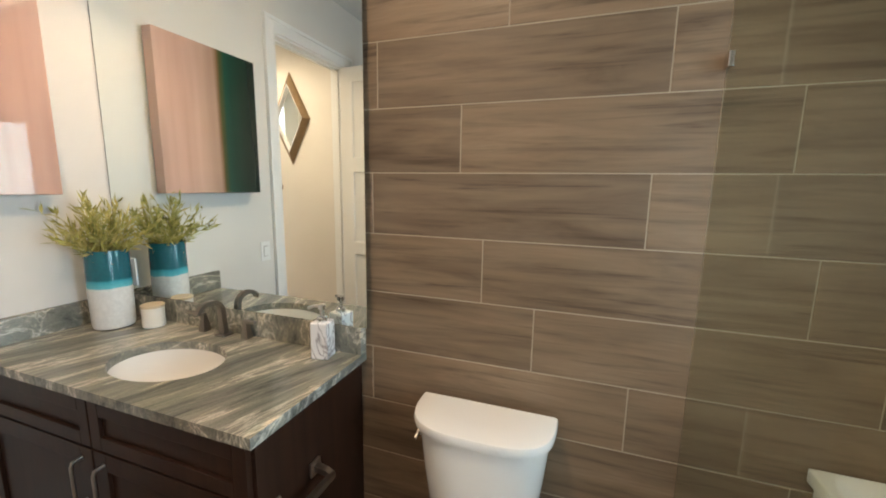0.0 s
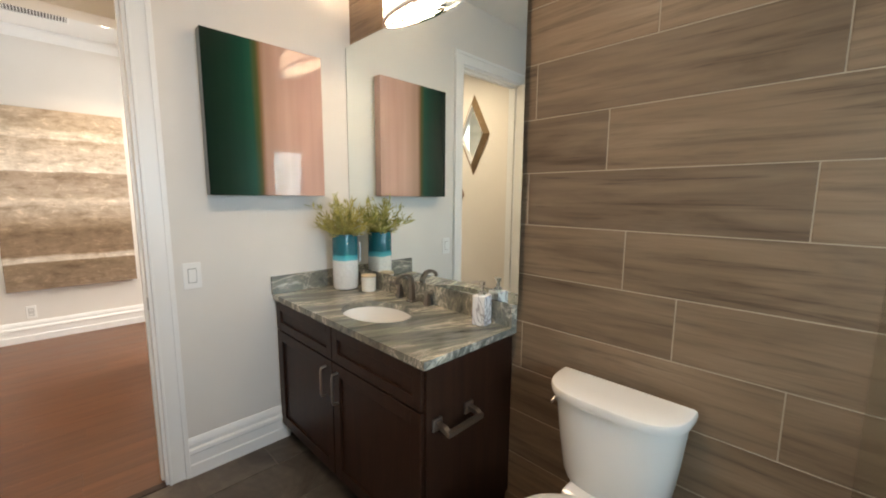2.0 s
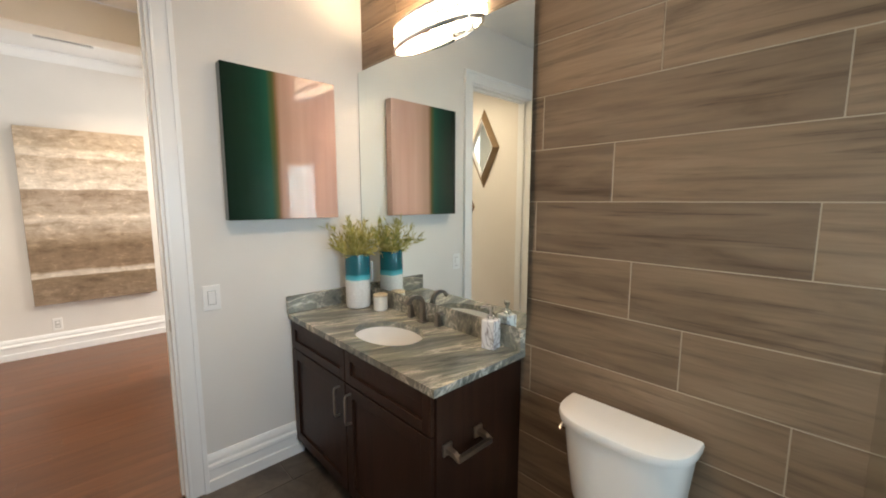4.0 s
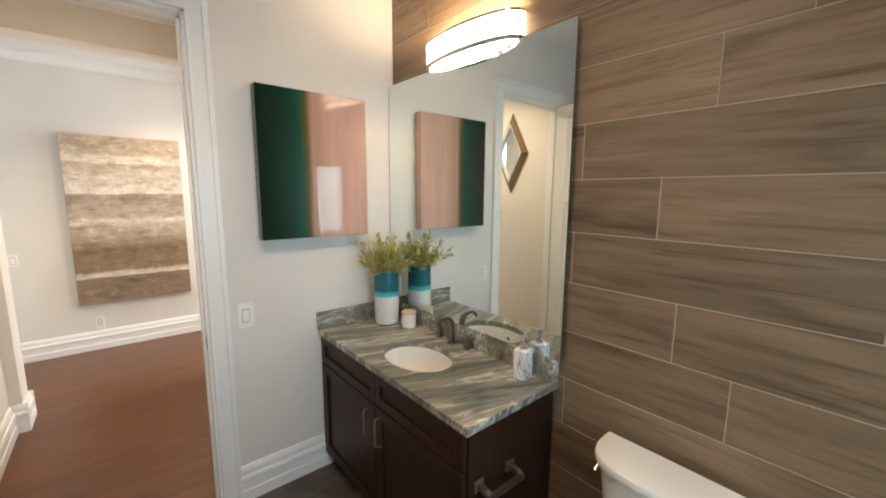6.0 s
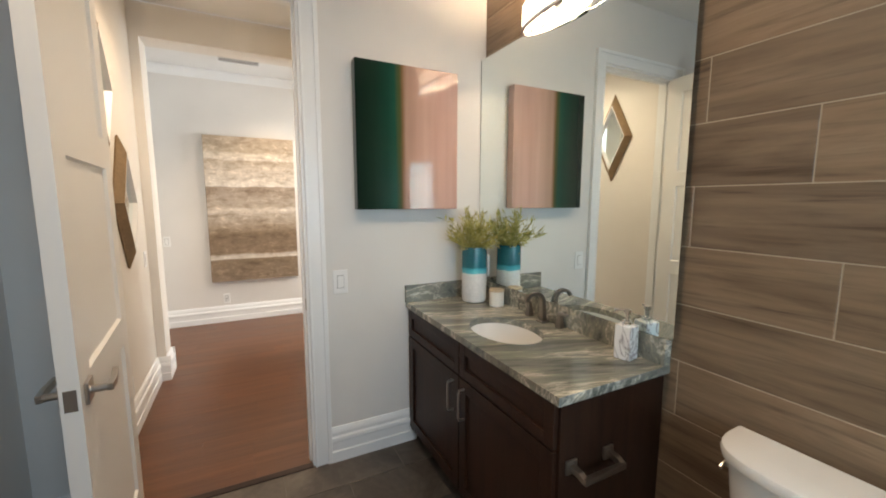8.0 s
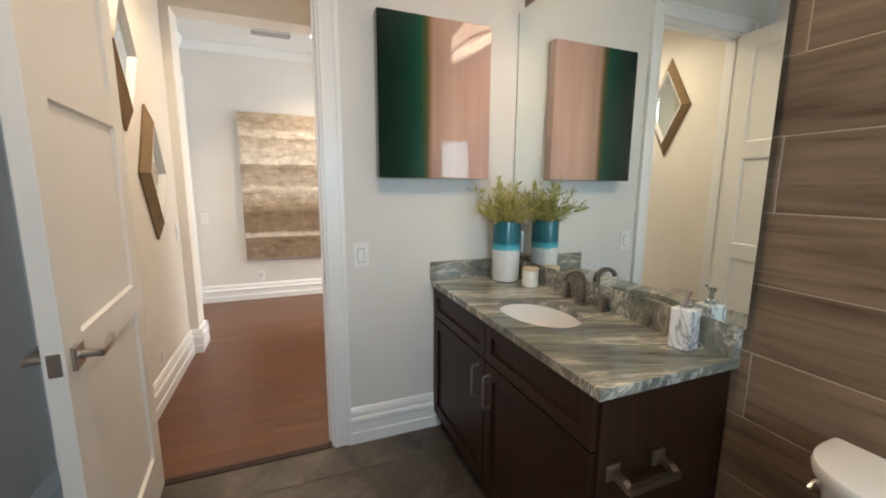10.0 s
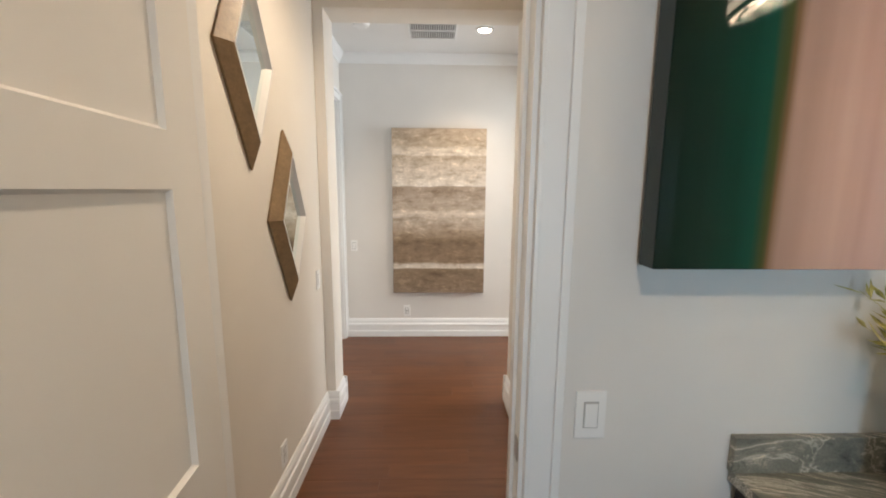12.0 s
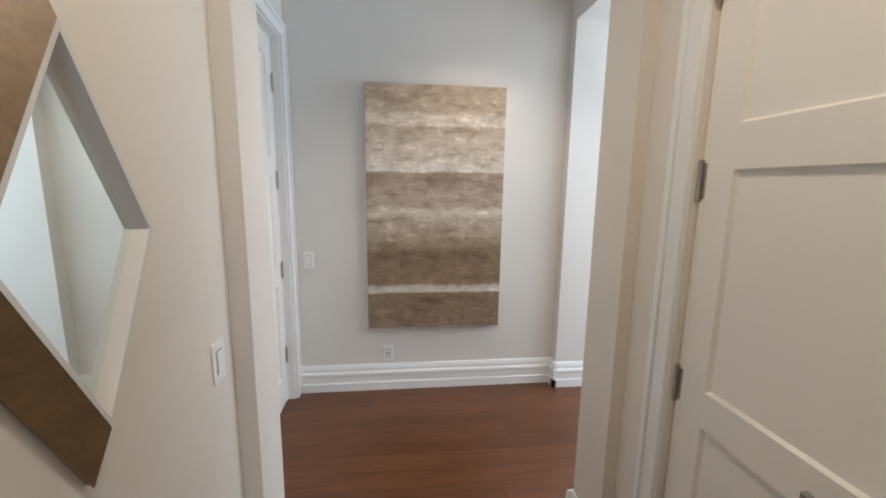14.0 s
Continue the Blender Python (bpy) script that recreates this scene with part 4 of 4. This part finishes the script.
can = thing("candle_jar", -1.845, 1.135, CTOP, "small white ceramic candle jar with a pale wooden lid", "candle")
part("jar", lathe([(0.0, 0.0005), (0.038, 0.0005), (0.0415, 0.004), (0.0415, 0.082), (0.039, 0.084), (0.0, 0.084)], 0, 0, 28), candle_wax, can, smooth=True, local=True)
part("lid", lathe([(0.0, 0.084), (0.043, 0.084), (0.044, 0.086), (0.044, 0.093), (0.0425, 0.095), (0.0, 0.095)], 0, 0, 28), cork, can, "pale wooden lid", smooth=True, local=True)

soap = thing("soap_dispenser", -1.000, 1.143, CTOP, "square white marbled ceramic soap dispenser with chrome pump", "soap dispenser")
part("bottle", box(bmesh.new(), -0.032, 0.032, -0.032, 0.032, 0.0005, 0.132, 0.005), marble_mat, soap, local=True)
part("collar", lathe([(0.0, 0.132), (0.019, 0.132), (0.019, 0.144), (0.015, 0.148), (0.008, 0.150), (0.008, 0.176), (0.0, 0.176)], 0, 0, 20), chrome, soap, "chrome collar", smooth=True, local=True)
pump = lathe([(0.0, 0.176), (0.014, 0.176), (0.014, 0.190), (0.0, 0.192)], 0, 0, 20)
sweep([(0, 0, 0.185), (-0.020, -0.010, 0.187), (-0.042, -0.020, 0.181)], 0.010, 0.008, pump)
part("pump_head", pump, chrome, soap, "chrome pump spout", local=True)
soap.rotation_euler = (0, 0, radians(10))


# ---- toilet ----
TX = -0.417
wc = thing("toilet", TX, 0.85, 0.0, "white two-piece toilet with a rounded tank lid", "toilet")


def tank_ring(z, hw, yb, yf, n=26):
    """D-shaped outline: straight at the wall, ends and front swept round in one full curve."""
    pts = []
    for i in range(n + 1):
        a = math.pi * i / n
        c, d = math.cos(a), max(0.0, math.sin(a))
        pts.append((TX - hw * math.copysign(abs(c) ** 0.62, c), yb - (yb - yf) * d ** 0.62, z))
    return pts


YB = TILE_Y - 0.034
part("tank", loft([tank_ring(z, hw, YB, yf) for z, hw, yf in ((0.42, 0.162, 1.070), (0.46, 0.175, 1.058), (0.58, 0.190, 1.044), (0.715, 0.204, 1.032), (0.738, 0.205, 1.031))]), ceramic, wc, smooth=True)
part("tank_lid", loft([tank_ring(z, hw, YB + 0.002, yf) for z, hw, yf in ((0.738, 0.209, 1.024), (0.742, 0.219, 1.012), (0.763, 0.222, 1.006), (0.773, 0.219, 1.010), (0.777, 0.212, 1.018), (0.7775, 0.13, 1.09))]), ceramic, wc, "rounded white tank lid", smooth=True)


def oval(z, hw, yc, front, back, n=36):
    return [(TX + hw * math.cos(2 * math.pi * i / n), yc + (back if math.sin(2 * math.pi * i / n) > 0 else front) * math.sin(2 * math.pi * i / n), z) for i in range(n)]


part("bowl", loft([oval(z, hw, yc, f, b) for z, hw, yc, f, b in ((0.0, 0.115, 0.86, 0.24, 0.24), (0.03, 0.112, 0.86, 0.235, 0.24), (0.16, 0.110, 0.86, 0.22, 0.25), (0.26, 0.135, 0.85, 0.26, 0.26), (0.35, 0.172, 0.82, 0.30, 0.28), (0.395, 0.182, 0.80, 0.30, 0.28), (0.405, 0.180, 0.80, 0.298, 0.28))]), ceramic, wc, smooth=True)
part("shelf", box(bmesh.new(), TX - 0.12, TX + 0.12, 1.02, YB, 0.34, 0.421, 0.012), ceramic, wc)
part("seat", loft([oval(z, hw, 0.80, f, 0.21) for z, hw, f in ((0.407, 0.180, 0.300), (0.412, 0.187, 0.308), (0.424, 0.187, 0.308), (0.427, 0.184, 0.304))]), ceramic, wc, "closed white seat", smooth=True)
part("seat_lid", loft([oval(z, hw, 0.80, f, 0.21) for z, hw, f in ((0.428, 0.183, 0.303), (0.431, 0.188, 0.309), (0.440, 0.186, 0.306), (0.447, 0.165, 0.280), (0.449, 0.10, 0.20))]), ceramic, wc, smooth=True)
flush = lathe([(0.0, 0.0), (0.013, 0.0), (0.013, 0.010), (0.0, 0.012)], 0, 0, 16)
bmesh.ops.transform(flush, matrix=pose(TX - 0.184, 1.105, 0.700, 0, -90, 0), verts=flush.verts)
fl = part("flush_lever", flush, nickel, wc, "brushed metal flush lever", smooth=True)
part("paddle", sweep([(TX - 0.198, 1.105, 0.700), (TX - 0.199, 1.092, 0.695), (TX - 0.199, 1.078, 0.688)], 0.006, 0.010), nickel, fl)


# ---- shower screen beside the toilet ----
screen = thing("shower_screen", 0.140, 0.95, 0.0, "clear frameless glass shower screen with chrome clamps", "shower screen")
pane = part("pane", boxes((0.137, 0.143, 0.42, TILE_Y - 0.003, 0.010, 2.05)), clear_glass, screen, "clear glass pane")
pane.visible_shadow = False
for z in (0.45, 1.78):
    part("clamp", box(bmesh.new(), 0.131, 0.149, TILE_Y - 0.036, TILE_Y - 0.001, z - 0.018, z + 0.018, 0.003), chrome, screen, "chrome wall clamp")
part("channel", boxes((0.131, 0.149, 0.42, TILE_Y - 0.004, 0.0, 0.010)), chrome, screen)
bench = thing("shower_bench", 0.85, 0.95, 0.0, "white stone shower bench", "bench")
part("seat", box(bmesh.new(), 0.43, EAST_X - 0.004, 0.93, TILE_Y - 0.004, 0.725, 0.765, 0.006), bench_stone, bench)
part("base", boxes((0.45, EAST_X - 0.006, 0.95, TILE_Y - 0.006, 0.0, 0.725)), bench_stone, bench)


# ---- ceiling fittings of the far space ----
def recessed_light(x, y, z, label):
    ob = thing("recessed_light", x, y, z - 0.012, label, "ceiling light", "recessed lights")
    part("trim_ring", lathe([(0.052, z - 0.001), (0.078, z - 0.001), (0.080, z - 0.006), (0.070, z - 0.011), (0.054, z - 0.008), (0.052, z - 0.001)], x, y, 32), trim_paint, ob, smooth=True)
    part("lens", lathe([(0.0, z - 0.004), (0.053, z - 0.004)], x, y, 32), can_glow, ob, "lit lens")
    return ob


recessed_light(-4.72, 0.340, FAR_CEIL, "lit white recessed ceiling light")
# assumed fitting for the added hall lamp, out of view
recessed_light(-3.0, -0.15, CEIL, "unseen recessed hall light, added to light the hall")
# made-up fitting for the added bathroom fill lamp
recessed_light(-0.75, 0.05, CEIL, "unseen recessed bathroom light, added to brighten the room")

VENT = (-4.92, -4.55, -0.300, 0.110)
vent = thing("ceiling_vent", -4.65, -0.08, FAR_CEIL - 0.012, "white louvred ceiling air vent", "vent")
x0, x1, y0, y1 = VENT
z = FAR_CEIL
part("frame", boxes((x0, x0 + 0.016, y0, y1, z - 0.010, z - 0.0005), (x1 - 0.016, x1, y0, y1, z - 0.010, z - 0.0005), (x0 + 0.016, x1 - 0.016, y0, y0 + 0.016, z - 0.010, z - 0.0005), (x0 + 0.016, x1 - 0.016, y1 - 0.016, y1, z - 0.010, z - 0.0005), bevel=0.002), trim_paint, vent)
# flat dark sheet stands for the shade behind the slats
part("backing", boxes((x0 + 0.016, x1 - 0.016, y0 + 0.016, y1 - 0.016, z - 0.003, z - 0.001)), vent_shade, vent, "dark sheet for the shade behind the slats")
n = 20
for i in range(n):
    y = y0 + 0.016 + (y1 - y0 - 0.032) * (i + 0.5) / n
    bm = box(bmesh.new(), x0 + 0.016, x1 - 0.016, y - 0.0032, y + 0.0032, z - 0.012, z - 0.0035)
    part("slat", bm, trim_paint, vent)
part("centre_bar", boxes((-4.740, -4.730, y0 + 0.016, y1 - 0.016, z - 0.0125, z - 0.004)), trim_paint, vent)
smoke = thing("smoke_detector", -4.61, -0.67, FAR_CEIL - 0.035, "round white smoke detector on the ceiling", "smoke detector")
part("body", lathe([(0.0, z - 0.036), (0.045, z - 0.036), (0.058, z - 0.030), (0.064, z - 0.014), (0.070, z - 0.010), (0.070, z - 0.0005)], -4.61, -0.67, 32), plate_plastic, smoke, smooth=True)
part("grille", lathe([(0.022, z - 0.0365), (0.030, z - 0.0385), (0.038, z - 0.0365)], -4.61, -0.67, 24), trim_paint, smoke, smooth=True)


# ---- wall tiles, floor tiles and planks ----
TL, TH, GAP = 0.845, 0.2055, 0.0036
ROWS = [(0.074 + TH * k, off) for k, off in enumerate((-0.62, -0.16, -0.44, -0.008, -0.289, -0.457, -0.001, -0.537, 0.021, -0.401, -0.21, -0.55, -0.10, -0.40))]
ROWS = [(0.074 - TH, -0.33)] + ROWS
tile_meshes = {}


def slab_mesh(name, key, w, d, h, mat, bevel=0.0012):
    if key not in tile_meshes:
        bm = bmesh.new()
        box(bm, -w / 2, w / 2, -d / 2, d / 2, -h / 2, h / 2)
        top_edges = [e for e in bm.edges]
        bmesh.ops.bevel(bm, geom=top_edges, offset=bevel, segments=1, affect="EDGES")
        tile_meshes[key] = mesh_of(name, bm, mat)
    return tile_meshes[key]


for z0, off in ROWS:
    lo, hi = max(z0, 0.0), min(z0 + TH, CEIL)
    k0 = math.floor((WEST_X - off) / TL)
    for k in range(k0, k0 + 7):
        a, b = max(off + k * TL, WEST_X), min(off + (k + 1) * TL, EAST_X)
        if b - a < 0.02 or hi - lo < 0.02:
            continue
        w, h = b - a - GAP, hi - lo - GAP
        ob = new("tile", slab_mesh("tile", ("wall", round(w, 3), round(h, 3)), w, 0.010, h, tile_mat))
        ob.location = ((a + b) / 2, TILE_Y + 0.005, (lo + hi) / 2)
        ob.parent = wall_north

bath_floor = structure("floor_bath", boxes((WEST_X - 0.02, EAST_X, SOUTH_Y, TILE_Y, -0.011, -0.003)), dark_grout, "bathroom floor of dark stone-look tiles", "floor")
FT = 0.305
for i in range(-1, 7):
    for j in range(-1, 13):
        y0, y1 = SOUTH_Y + 0.05 + (i - 0.5) * 2 * FT - (FT if j % 2 else 0), SOUTH_Y + 0.05 + (i + 0.5) * 2 * FT - (FT if j % 2 else 0)
        x0, x1 = WEST_X - 0.02 + (j - 0.2) * FT, WEST_X - 0.02 + (j + 0.8) * FT
        a, b, c, d = max(x0, WEST_X - 0.02), min(x1, EAST_X), max(y0, SOUTH_Y), min(y1, TILE_Y)
        if b - a < 0.02 or d - c < 0.02:
            continue
        w, e = b - a - 0.004, d - c - 0.004
        ob = new("tile", slab_mesh("tile", ("floor", round(w, 3), round(e, 3)), w, e, 0.008, slate_mat))
        ob.location = ((a + b) / 2, (c + d) / 2, -0.0035)
        ob.parent = bath_floor

wood_floor = structure("floor_hall", boxes((-5.348, WEST_X - 0.021, FAR_L - 0.12, NEXT_Y, -0.0119, -0.0012)), floor_gap, "dark walnut-stained plank floor", "floor")
rng = random.Random(3)
PW = 0.127
x = WEST_X - 0.021
while x > FAR_X + 0.01:
    w = min(PW, x - FAR_X)
    far = x - PW < PIER_B
    first, end = (FAR_L - 0.11, NEXT_Y) if far else (HALL_L - 0.01, HALL_R + 0.10)
    y = first - rng.uniform(0, 0.9)
    while y < end:
        ln = rng.choice((0.6, 0.9, 1.2, 1.5))
        a, b = max(y, first), min(y + ln, end)
        if b - a > 0.02:
            ln2 = round(b - a, 2)
            ob = new("plank", slab_mesh("plank", ("plank", round(w, 3), ln2), w - 0.0006, b - a - 0.0006, 0.010, plank_mat, 0.0004))
            ob.location = (x - w / 2, (a + b) / 2, -0.005)
            ob.parent = wood_floor
        y += ln
    x -= PW
